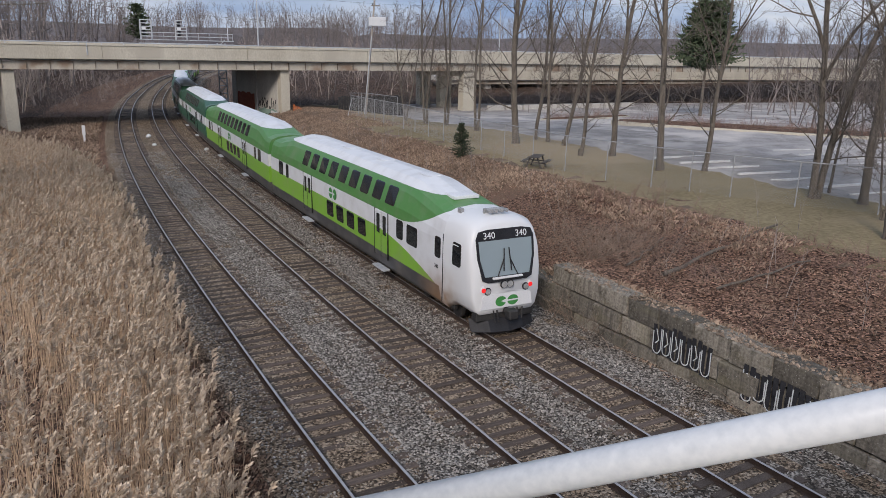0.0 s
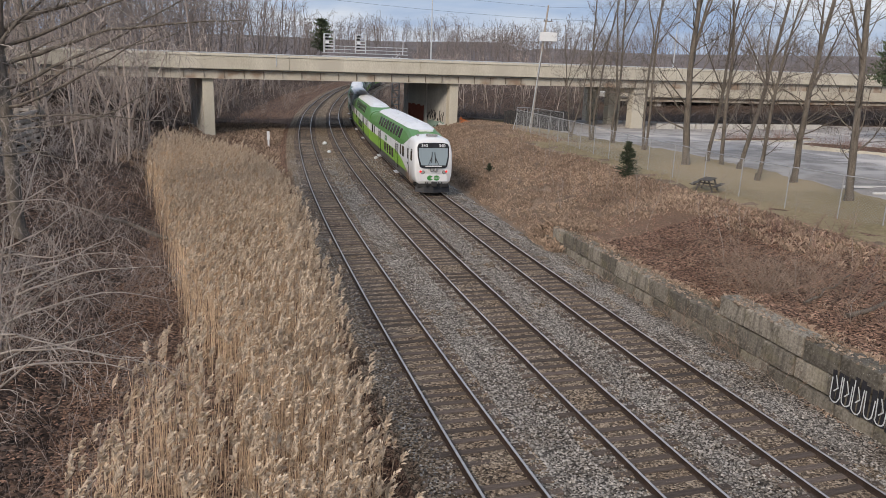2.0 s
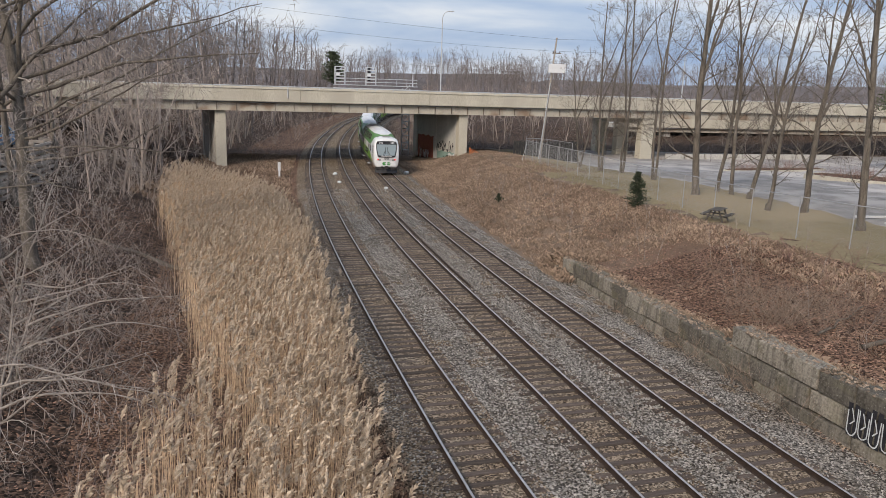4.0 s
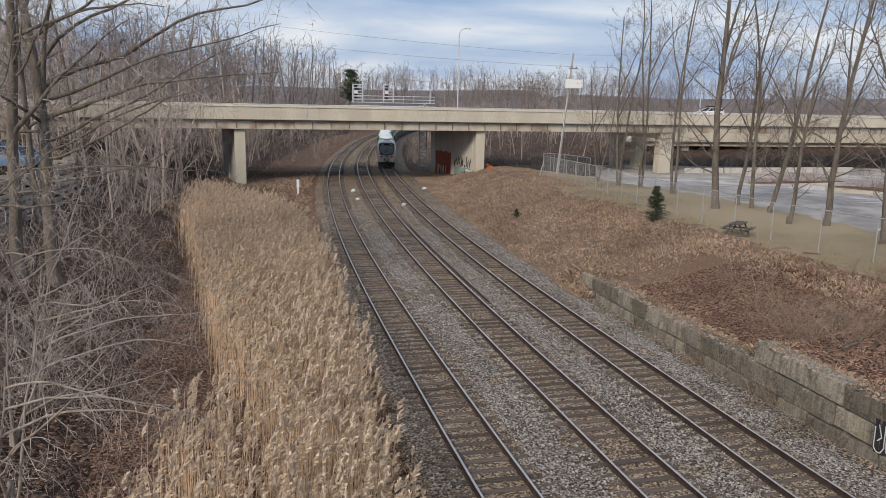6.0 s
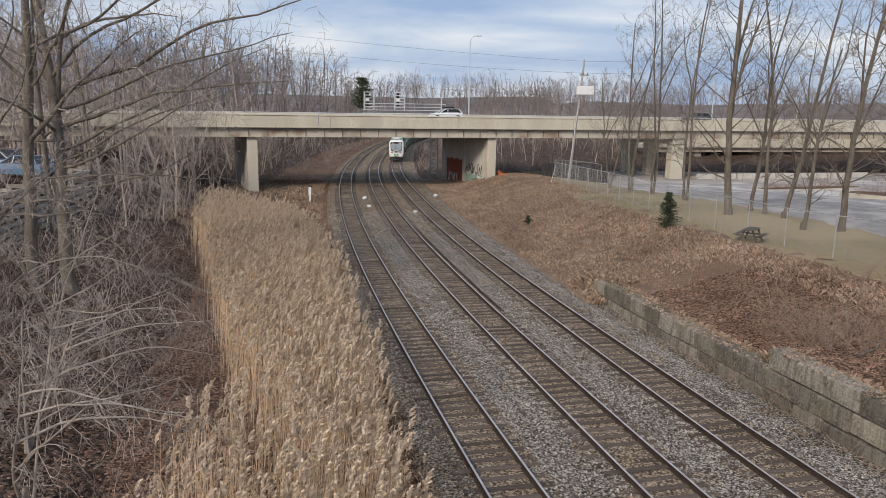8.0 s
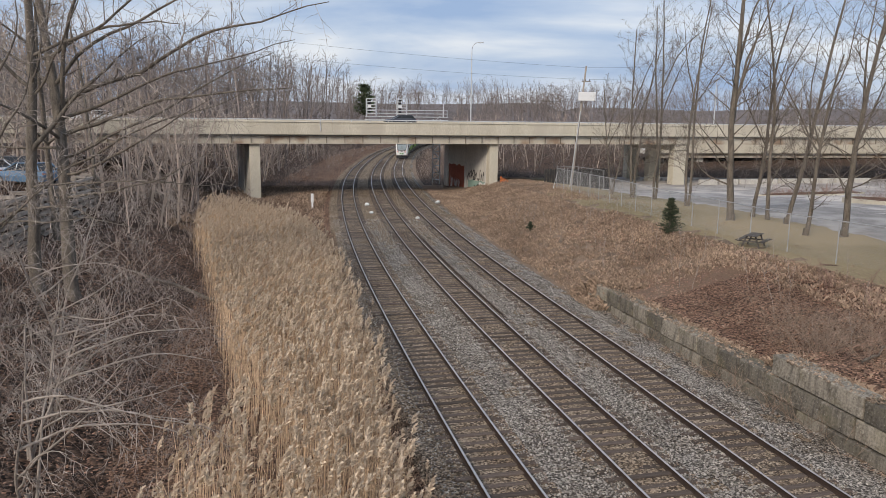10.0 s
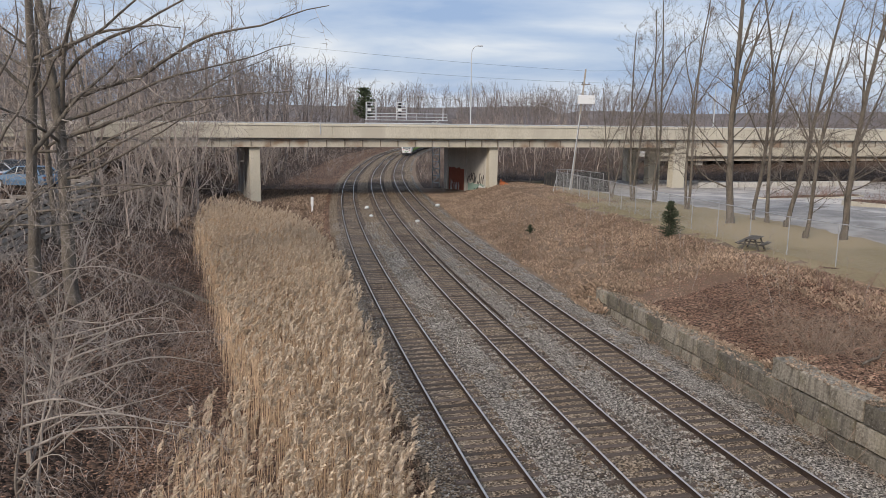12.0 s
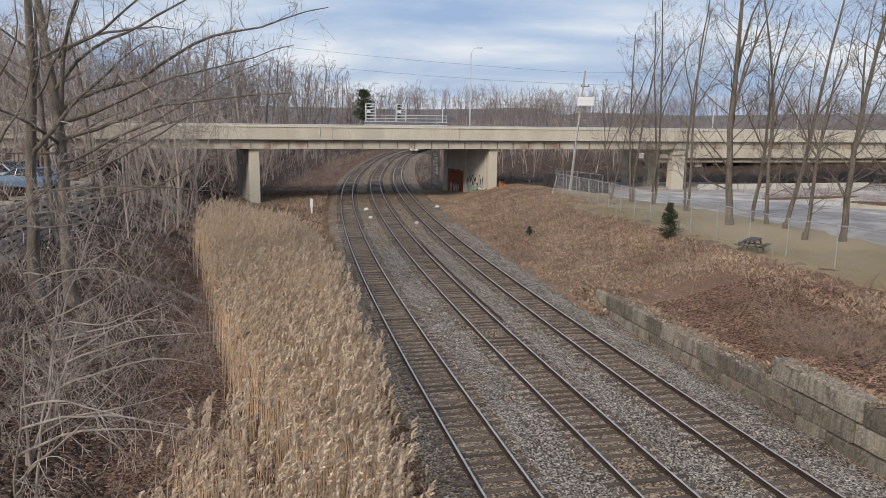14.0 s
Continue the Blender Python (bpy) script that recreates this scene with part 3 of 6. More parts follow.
while x < XR:
    add_box(bm, x - 0.05, x + 0.05, -0.22, -0.10, 9.27, 9.46)
    x += 2.4
part("hand_rail", bm, M_GALV, bridge, "galvanised rail on short posts")
bm = bmesh.new()
add_rod(bm, (8.4, -0.36, 8.1), (8.4, -0.36, 9.6), 0.07)
part("drain_pipe", bm, M_GALV, bridge)
for gy in (0.30, 3.6, 6.7, 9.8, 12.9, 15.0):
    bm = bmesh.new()
    add_box(bm, XL, XR, gy - 0.02, gy + 0.02, 6.55, 7.45)
    add_box(bm, XL, XR, gy - 0.24, gy + 0.24, 6.48, 6.55)
    add_box(bm, XL, XR, gy - 0.2, gy + 0.2, 7.41, 7.45)
    part("girder", bm, M_GIRDER, bridge, "weathered pale steel girder with stiffeners")
    if gy < 1.2:
        x = XL
        while x < XR:
            part("stiffener", box(x - 0.025, x + 0.025, gy - 0.16, gy - 0.02, 6.55, 7.41), M_STIFFENER, bridge, "dark brown web stiffener")
            x += 2.34
SKEW = pose(0, 0, 0, 0, 0, 9.5)


def column_pier(px, label):
    p = thing("bridge_pier", label, "pier", BR @ Matrix.Translation((px, 0.7, 0)), kind="structure")
    for k in (0.0, 6.5, 13.0):
        part("column", box(-1.05, 1.05, k - 0.2, k + 1.2, -1.5, 5.6, 0.06), M_CONC, p)
    part("cap_beam", box(-1.1, 1.1, -0.4, 14.4, 5.6, 6.46, 0.04), M_CONC, p)
    return p


def pier(px, length, label, skew=SKEW, half=0.62):
    p = thing("bridge_pier", label, "pier", BR @ Matrix.Translation((px, 0.7, 0)) @ skew, kind="structure")
    part("end_column", box(-half, half, -0.2, 1.1, -1.5, 6.46, 0.04, skew.inverted()), M_CONC, p)
    part("pier_wall", box(0.07 - half, half - 0.07, 1.1, length, -1.5, 6.40, 0.03), M_CONC_DARK, p)
    part("back_column", box(-0.7, 0.7, length, length + 1.3, -1.5, 6.46, 0.04), M_CONC_DARK, p)
    part("rib", box(-0.75, -0.5, length * 0.52, length * 0.52 + 0.6, -1.5, 6.4, 0.03), M_CONC_DARK, p)
    return p


pier_west = pier(0.3, 12.5, "tall concrete wall pier standing in brown brush", pose(0, 0, 0, 0, 0, 4.5), 0.64)
pier_mid = pier(32.2, 12.5, "tall concrete wall pier covered with graffiti beside the tracks")
pier_east = column_pier(61.8, "tall concrete wall pier standing in the car park")
pier(-30, 12.5, "tall concrete wall pier standing in brown brush")

# lower slip road bridge behind
RAMP = pose(40, 146, 0, 0, 0, 13.0)
ramp = thing("ramp_bridge", "lower concrete ramp bridge behind the road bridge", "bridge", RAMP, kind="structure")
part("deck", box(0, 250, 0, 9, 3.4, 4.2), M_CONC_DARK, ramp)
part("parapet", box(0, 250, -0.3, 0.05, 3.6, 6.3, 0.03), M_CONC, ramp)
for gx in range(12, 250, 28):
    part("column", box(gx - 0.7, gx + 0.7, 1.0, 8.0, -0.5, 3.4, 0.05), M_CONC_DARK, ramp)
bm = bmesh.new()
add_box(bm, 0, 250, 0.4, 0.9, 2.7, 3.4)
part("girder", bm, M_GIRDER, ramp)
# ---- train ----
CAR_LEN, CAR_PITCH, TRUCKS = 25.0, 25.9, 9.75


def livery(name, upper, lower, cab=False):
    """Body paint by height and length: grey skirt, lower band, white band, upper band, white roof; swoops at the cab end."""
    m = bpy.data.materials.new(name)
    m.use_nodes = True
    n, l = m.node_tree.nodes, m.node_tree.links
    b = n["Principled BSDF"]
    co = n.new("ShaderNodeTexCoord")
    sp = n.new("ShaderNodeSeparateXYZ")
    l.new(co.outputs["Object"], sp.inputs[0])

    def math2(op, a, c):
        k = n.new("ShaderNodeMath")
        k.operation = op
        for i, v in enumerate((a, c)):
            if isinstance(v, (int, float)):
                k.inputs[i].default_value = v
            else:
                l.new(v, k.inputs[i])
        return k.outputs[0]

    def over(mask, a, c):
        k = n.new("ShaderNodeMix")
        k.data_type = "RGBA"
        l.new(mask, k.inputs[0])
        for i, v in ((6, a), (7, c)):
            if isinstance(v, tuple):
                k.inputs[i].default_value = (*v, 1)
            else:
                l.new(v, k.inputs[i])
        return k.outputs[2]

    y, z = sp.outputs[1], sp.outputs[2]
    # distance from the cab end (the car's -y end)
    u = math2("ADD", y, CAR_LEN / 2)
    if cab:
        e = math2("MAXIMUM", math2("SUBTRACT", 6.0, u), 0.0)
        e2 = math2("MULTIPLY", e, e)
        z_up = math2("ADD", 3.02, math2("MULTIPLY", e2, 0.075))
        g = math2("MAXIMUM", math2("SUBTRACT", 8.4, u), 0.0)
        z_low = math2("SUBTRACT", 2.25, math2("MULTIPLY", math2("POWER", g, 1.7), 0.052))
    else:
        z_up, z_low = 3.02, 2.25
    noise_t = n.new("ShaderNodeTexNoise")
    noise_t.inputs["Scale"].default_value, noise_t.inputs["Detail"].default_value = 1.3, 6
    l.new(co.outputs["Object"], noise_t.inputs["Vector"])
    col = over(math2("GREATER_THAN", z, z_up), (0.72, 0.735, 0.75), upper)
    col = over(math2("LESS_THAN", z, z_low), col, lower)
    col = over(math2("LESS_THAN", z, 1.22), col, (0.075, 0.075, 0.078))
    col = over(math2("GREATER_THAN", z, 4.38), col, (0.76, 0.775, 0.79))
    if cab:
        # bare white cab shell and road dirt low on its flank
        col = over(math2("LESS_THAN", u, 2.3), col, (0.74, 0.75, 0.76))
        dirt = math2("MULTIPLY", math2("MAXIMUM", math2("SUBTRACT", 1.0, math2("ABSOLUTE", math2("MULTIPLY", math2("SUBTRACT", u, 2.3), 0.5), 0.0)), 0.0), math2("MAXIMUM", math2("SUBTRACT", 1.0, math2("MULTIPLY", math2("SUBTRACT", z, 0.6), 0.6)), 0.0))
        col = over(math2("MINIMUM", math2("MULTIPLY", math2("MULTIPLY", dirt, 1.7), noise_t.outputs[0]), 0.85), col, (0.30, 0.16, 0.07))
    grime = math2("MULTIPLY", math2("MAXIMUM", math2("SUBTRACT", noise_t.outputs[0], 0.45), 0.0), 0.9)
    col = over(grime, col, (0.32, 0.29, 0.25))
    l.new(col, b.inputs["Base Color"])
    b.inputs["Roughness"].default_value = 0.42
    return m


M_LIV_CAB = livery("livery_cab", (0.085, 0.25, 0.065), (0.22, 0.46, 0.05), True)
M_LIV_NEW = livery("livery_new", (0.085, 0.25, 0.065), (0.22, 0.46, 0.05))
M_LIV_OLD = livery("livery_old", (0.022, 0.10, 0.055), (0.02, 0.12, 0.07))

HALF = [(0.0, 0.42), (1.18, 0.42), (1.36, 0.62), (1.47, 1.2), (1.5, 2.2), (1.5, 3.0), (1.45, 3.45), (1.22, 4.12), (1.04, 4.42), (0.72, 4.66), (0.0, 4.78)]
HALF_END = [(0.0, 0.42), (1.18, 0.42), (1.36, 0.62), (1.47, 1.2), (1.5, 2.2), (1.5, 3.0), (1.46, 3.3), (1.36, 3.72), (1.22, 3.95), (0.8, 4.12), (0.0, 4.2)]


def body_mesh(cab):
    """Bilevel car body: sections lofted along the length; the upper deck tapers at both ends."""
    bm = bmesh.new()
    h = CAR_LEN / 2
    secs = [(h, 1.0), (h - 1.2, 1.0), (h - 3.6, 0.12), (h - 4.2, 0.0), (3, 0.0), (-3, 0.0), (-h + 5.6, 0.0), (-h + 5.0, 0.10), (-h + 2.6, 0.9), (-h + 2.0, 1.0)]
    if not cab:
        secs = secs[:-4] + [(-h + 4.2, 0.0), (-h + 3.6, 0.12), (-h + 1.2, 1.0), (-h, 1.0)]
    rings = []
    for y, k in secs:
        half = [(a[0] * (1 - k) + c[0] * k, a[1] * (1 - k) + c[1] * k) for a, c in zip(HALF, HALF_END)]
        pts = half + [(-px, pz) for px, pz in half[-2:0:-1]]
        rings.append([bm.verts.new((px, y, pz)) for px, pz in pts])
    for a, c in zip(rings[:-1], rings[1:]):
        for i in range(len(a)):
            bm.faces.new((a[i], a[(i + 1) % len(a)], c[(i + 1) % len(a)], c[i]))
    bm.faces.new(rings[0])
    bm.faces.new(rings[-1][::-1])
    bmesh.ops.recalc_face_normals(bm, faces=bm.faces)
    return bm


def pane(y0, y1, z0, z1, side, lean=0.0, out=0.012, rad=0.1):
    """A rounded window pane on a car's flank."""
    bm = bmesh.new()
    cy, cz = (y0 + y1) / 2, (z0 + z1) / 2
    pts = []
    for sy, sz, a0 in ((1, 1, 0), (-1, 1, 90), (-1, -1, 180), (1, -1, 270)):
        for a in (0, 30, 60, 90):
            q = radians(a0 + a)
            pts.append((cy + sy * ((y1 - y0) / 2 - rad) + rad * math.cos(q), cz + sz * ((z1 - z0) / 2 - rad) + rad * math.sin(q)))
    def wide(zz):
        for (w0, h0), (w1, h1) in zip(HALF[1:-1], HALF[2:]):
            if h0 <= zz <= h1:
                return w0 + (w1 - w0) * (zz - h0) / (h1 - h0)
        return 1.5
    front = [bm.verts.new((side * (wide(zz) + out - lean), yy, zz)) for yy, zz in pts]
    back = [bm.verts.new((side * (wide(zz) - 0.05 - lean), yy, zz)) for yy, zz in pts]
    bm.faces.new(front)
    for i in range(len(pts)):
        j = (i + 1) % len(pts)
        bm.faces.new((front[i], front[j], back[j], back[i]))
    bmesh.ops.recalc_face_normals(bm, faces=bm.faces)
    return bm


def mark(parent, y, z, side, r, material):
    """The round two-part mark on the flank, as plain shapes."""
    bm = bmesh.new()
    for k, cy in ((0, -r * 1.08), (1, r * 1.08)):
        n = 20
        for a0, a1 in (((8, 172), (188, 352)) if k else ((20, 340),)):
            ring = []
            for i in range(n + 1):
                a = radians(a0 + (a1 - a0) * i / n)
                ring.append((cy + r * math.cos(a), r * math.sin(a)))
            if not k:
                ring.append((cy, 0))
            bm.faces.new([bm.verts.new((side * 1.515, y + yy, z + zz)) for yy, zz in ring])
    return part("emblem", bm, material, parent)


def truck(parent, y):
    t = bmesh.new()
    add_box(t, -1.15, -0.95, y - 1.6, y + 1.6, 0.42, 0.72, 0.04)
    add_box(t, 0.95, 1.15, y - 1.6, y + 1.6, 0.42, 0.72, 0.04)
    add_box(t, -1.0, 1.0, y - 0.3, y + 0.3, 0.45, 0.75, 0.03)
    tr = part("truck_frame", t, M_DARK, parent)
    for wy in (y - 1.25, y + 1.25):
        bm = bmesh.new()
        for sx in (-1, 1):
            add_rod(bm, (sx * 0.69, wy, 0.42), (sx * 0.82, wy, 0.42), 0.42, n=20)
        add_rod(bm, (-0.75, wy, 0.42), (0.75, wy, 0.42), 0.09)
        part("wheelset", bm, M_DARK, tr)


def text_mesh(body, size, m, material, parent, name="number"):
    cu = bpy.data.curves.new("lettering", "FONT")
    cu.body, cu.size, cu.align_x, cu.align_y = body, size, "CENTER", "CENTER"
    cu.extrude = 0.004
    tmp = bpy.data.objects.new("lettering", cu)
    scene.collection.objects.link(tmp)
    bpy.context.view_layer.update()
    me = bpy.data.meshes.new_from_object(tmp.evaluated_get(bpy.context.evaluated_depsgraph_get()))
    bpy.data.objects.remove(tmp)
    me.materials.clear()
    me.materials.append(material)
    ob = new(name, me)
    ob.parent = parent
    ob.matrix_basis = m
    return ob


def build_car(paint, cab, label):
    car = thing("cab_car" if cab else "passenger_car", label, "train car", group="train cars")
    h = CAR_LEN / 2
    body = part("body", body_mesh(cab), paint, car)
    for y in (-6.5, -2.0, 2.5, 7.0):
        part("roof_hatch", box(-0.3, 0.3, y - 0.45, y + 0.45, 4.74, 4.775, 0.015), M_ROOF, car)
    for side in (-1, 1):
        for i in range(9):
            y = -5.6 + i * 1.42
            part("window", pane(y - 0.47, y + 0.47, 3.42, 4.18, side), M_GLASS, car)
        for i in range(4):
            y = -2.6 + i * 1.42
            part("window", pane(y - 0.47, y + 0.47, 1.42, 2.2, side), M_GLASS, car)
        ends = ((-9.9, 0.85), (-8.6, 0.5), (9.0, 0.5), (10.3, 0.85)) if not cab else ((-7.9, 0.95), (-6.75, 0.62), (9.0, 0.5), (10.3, 0.85))
        for y, w in ends:
            part("window", pane(y - w / 2, y + w / 2, 2.2, 3.0, side), M_GLASS, car)
        for y in (-4.9, 5.2):
            d = part("door", box(side * 1.5 - 0.02, side * 1.5 + 0.02, y - 0.68, y + 0.68, 1.0, 3.0, 0.015), paint, car)
            for dy in (-0.33, 0.33):
                part("door_window", pane(y + dy - 0.17, y + dy + 0.17, 1.75, 2.85, side, out=0.03, rad=0.06), M_GLASS, d)
            part("door_gap", box(side * 1.505 - 0.02, side * 1.505 + 0.02, y - 0.015, y + 0.015, 1.0, 3.0), M_BLACK, d)
            for dy in (-0.7, 0.7):
                part("door_jamb", box(side * 1.51 - 0.02, side * 1.51 + 0.02, y + dy - 0.025, y + dy + 0.025, 0.98, 3.04), M_BLACK, d)
            part("step", box(side * 1.5 - 0.18, side * 1.5 + 0.14, y - 0.6, y + 0.6, 0.46, 0.54, 0.01), M_GALV, car)
        mark(car, 1.2 if cab else 0.8, 2.65, side, 0.27, M_GREEN_LOGO)
    for y in (-TRUCKS + (0.5 if cab else 0), TRUCKS):
        truck(car, y)
    eq = bmesh.new()
    add_box(eq, -1.1, 1.1, -6.5, 6.0, 0.3, 0.5, 0.05)
    part("underfloor_box", eq, M_DARK, car)
    bm = bmesh.new()
    add_rod(bm, (0, h - 0.2, 0.85), (0, h + 0.6, 0.85), 0.13)
    add_box(bm, -0.75, 0.75, h - 0.05, h + 0.42, 1.1, 3.2, 0.05)
    part("gangway", bm, M_BLACK, car)
    if cab:
        build_nose(car)
    return car


def nose_paint():
    """White shell with brown road dirt low down behind the front corner."""
    m = bpy.data.materials.new("nose_paint")
    m.use_nodes = True
    n, l = m.node_tree.nodes, m.node_tree.links
    b = n["Principled BSDF"]
    co = n.new("ShaderNodeTexCoord")
    sp = n.new("ShaderNodeSeparateXYZ")
    l.new(co.outputs["Object"], sp.inputs[0])
    low = n.new("ShaderNodeMapRange")
    low.inputs["From Min"].default_value, low.inputs["From Max"].default_value = 2.2, 0.8
    l.new(sp.outputs[2], low.inputs[0])
    back = n.new("ShaderNodeMapRange")
    back.inputs["From Min"].default_value, back.inputs["From Max"].default_value = -CAR_LEN / 2 + 0.5, -CAR_LEN / 2 + 2.0
    l.new(sp.outputs[1], back.inputs[0])
    nt = n.new("ShaderNodeTexNoise")
    nt.inputs["Scale"].default_value, nt.inputs["Detail"].default_value = 2.2, 7
    l.new(co.outputs["Object"], nt.inputs["Vector"])
    k1, k2 = n.new("ShaderNodeMath"), n.new("ShaderNodeMath")
    k1.operation = k2.operation = "MULTIPLY"
    l.new(low.outputs[0], k1.inputs[0])
    l.new(back.outputs[0], k1.inputs[1])
    l.new(k1.outputs[0], k2.inputs[0])
    l.new(nt.outputs[0], k2.inputs[1])
    mx = n.new("ShaderNodeMix")
    mx.data_type = "RGBA"
    l.new(k2.outputs[0], mx.inputs[0])
    low.inputs["To Max"].default_value = 1.6
    mx.inputs[6].default_value, mx.inputs[7].default_value = (0.76, 0.77, 0.77, 1), (0.33, 0.19, 0.09, 1)
    l.new(mx.outputs[2], b.inputs["Base Color"])
    b.inputs["Roughness"].default_value = 0.35
    return m


M_NOSE = nose_paint()


def build_nose(car):
    h = CAR_LEN / 2
    e = -h + 2.02
    # nose shell: sections that narrow and rake towards the front
    bm = bmesh.new()
    rings = []
    for t, (dy, wk, top) in enumerate(((0.0, 1.0, 4.2), (-0.7, 1.0, 4.2), (-1.3, 0.998, 4.19), (-1.7, 0.985, 4.15), (-1.95, 0.962, 4.08), (-2.06, 0.935, 4.0), (-2.1, 0.90, 3.92))):
        pts = []
        for px, pz in HALF_END:
            zz = 0.78 + (pz - 0.42) / (4.2 - 0.42) * (top - 0.78) if t else pz
            rake = max(0.0, (2.0 - zz)) * 0.0 + max(0.0, zz - 2.0) * min(1.0, -dy / 2.0) * 0.2
            pts.append((px * wk, e + dy + rake, zz))
        pts = pts + [(-a, b, c) for a, b, c in pts[-2:0:-1]]
        rings.append([bm.verts.new(p) for p in pts])
    for a, c in zip(rings[:-1], rings[1:]):
        for i in range(len(a)):
            bm.faces.new((a[i], a[(i + 1) % len(a)], c[(i + 1) % len(a)], c[i]))
    bm.faces.new(rings[-1])
    bmesh.ops.recalc_face_normals(bm, faces=bm.faces)
    nose = part("nose", bm, M_NOSE, car, "white moulded cab front", smooth=True)
    f = e - 2.1

    def face_y(z):
        return f + max(0.0, z - 2.0) * 0.2

    def plate(name, outline, out, material, parent=nose, label=""):
        b2 = bmesh.new()
        fr = [b2.verts.new((px, face_y(pz) - out, pz)) for px, pz in outline]
        bk = [b2.verts.new((px, face_y(pz) + 0.03, pz)) for px, pz in outline]
        b2.faces.new(fr)
        for i in range(len(fr)):
            j = (i + 1) % len(fr)
            b2.faces.new((fr[i], fr[j], bk[j], bk[i]))
        bmesh.ops.recalc_face_normals(b2, faces=b2.faces)
        return part(name, b2, material, parent, label)
    frame_line = [(-1.02, 2.02), (-0.8, 1.93), (0.8, 1.93), (1.02, 2.02), (1.18, 2.75), (1.2, 3.45), (1.08, 3.7), (0.7, 3.76), (-0.7, 3.76), (-1.08, 3.7), (-1.2, 3.45), (-1.18, 2.75)]
    plate("windscreen_frame", frame_line, 0.02, M_BLACK)
    plate("windscreen", [(-0.92, 2.14), (0.92, 2.14), (1.08, 2.75), (1.1, 3.38), (-1.1, 3.38), (-1.08, 2.75)], 0.03, M_SHIELD)
    for sx in (-1, 1):
        bm = bmesh.new()
        add_rod(bm, (sx * 0.42, face_y(2.12) - 0.06, 2.12), (sx * 0.12, face_y(2.75) - 0.06, 2.75), 0.018, n=6)
        add_rod(bm, (sx * 0.16, face_y(2.3) - 0.07, 2.3), (sx * 0.10, face_y(3.1) - 0.07, 3.1), 0.022, n=6)
        add_rod(bm, (sx * 0.42, face_y(2.12) - 0.06, 2.12), (sx * 0.16, face_y(2.62) - 0.06, 2.62), 0.012, n=6)
        part("wiper", bm, M_BLACK, nose)
        text_mesh("340", 0.33, Matrix.Translation((sx * 0.66, face_y(3.55) - 0.032, 3.55)) @ pose(0, 0, 0, 90 - 11.3), M_WHITE, nose)
        for k, (dx, mt, nm, rr, zz) in enumerate(((0.98, M_RED, "marker_lamp", 0.085, 1.68), (0.80, M_LENS, "headlight", 0.105, 1.62))):
            part("lamp_ring", rod((sx * dx, face_y(zz) + 0.03, zz), (sx * dx, face_y(zz) - 0.02, zz), rr + 0.03, n=18), M_BLACK if k else M_WHITE, nose)
            part(nm, rod((sx * dx, face_y(zz) + 0.03, zz), (sx * dx, face_y(zz) - 0.035, zz), rr, n=16), mt, nose)
        part("lamp_ring", rod((sx * 0.13, face_y(1.82) + 0.03, 1.8), (sx * 0.13, face_y(1.82) - 0.015, 1.8), 0.145, n=18), M_BLACK, nose)
        part("headlight", rod((sx * 0.12, face_y(1.82) + 0.03, 1.8), (sx * 0.12, face_y(1.82) - 0.03, 1.8), 0.12, n=16), M_LENS, nose)
        # cab side windows
        part("side_window", pane(e - 1.35, e - 0.75, 2.35, 3.2, sx, out=0.014), M_GLASS, nose)
        part("cab_door_window", pane(e + 0.15, e + 0.6, 2.3, 3.1, sx, out=0.014), M_GLASS, nose)
        part("cab_door_line", box(sx * 1.5 - 0.008, sx * 1.5 + 0.008, e - 0.05, e - 0.02, 0.7, 3.3), M_BLACK, nose)
        m = pose(sx * 1.512, e + 0.45, 1.95, 90, 0, 90 * sx)
        text_mesh("340", 0.2, m, M_BLACK, nose)
    # ledge under the windscreen, lower panel with the round mark
    part("wiper_ledge", box(-0.62, 0.62, f - 0.07, f + 0.03, 2.03, 2.11, 0.02), M_WHITE, nose)
    plate("lower_panel", [(-1.1, 0.95), (1.1, 0.95), (1.0, 1.42), (0.85, 1.48), (-0.85, 1.48), (-1.0, 1.42)], 0.03, M_WHITE)
    b2 = bmesh.new()
    for sx, arcs in ((-1, ((25, 335),)), (1, ((8, 172), (188, 352)))):
        for a0, a1 in arcs:
            ring = [(sx * 0.25 + 0.23 * math.cos(radians(a0 + (a1 - a0) * i / 20)), 1.2 + 0.19 * math.sin(radians(a0 + (a1 - a0) * i / 20))) for i in range(21)]
            if sx < 0:
                ring.append((sx * 0.25, 1.2))
            b2.faces.new([b2.verts.new((px, f - 0.036, pz)) for px, pz in ring])
    part("emblem", b2, M_GREEN_LOGO, nose)
    # coupler, hoses, pilot plough
    bm = bmesh.new()
    add_rod(bm, (0, f + 0.3, 0.8), (0, f - 0.35, 0.8), 0.14, n=12)
    add_box(bm, -0.2, 0.2, f - 0.55, f - 0.2, 0.62, 0.98, 0.05)
    for hx in (-0.6, -0.45, 0.4, 0.62):
        add_rod(bm, (hx, f - 0.1, 0.92), (hx * 0.9, f - 0.2, 0.5), 0.03, n=6)
    add_box(bm, -1.2, 1.2, f + 0.05, f + 0.4, 0.5, 0.95, 0.03)
    part("coupler", bm, M_DARK, nose)
    bm = bmesh.new()
    row = [(-1.3, 0.35), (-0.7, 0.05), (0.0, -0.08), (0.7, 0.05), (1.3, 0.35)]
    lo = [bm.verts.new((px, f + dy - 0.22, 0.14)) for px, dy in row]
    hi = [bm.verts.new((px, f + dy + 0.05, 0.56)) for px, dy in row]
    bk = [bm.verts.new((px, f + dy + 0.10, 0.56)) for px, dy in row]
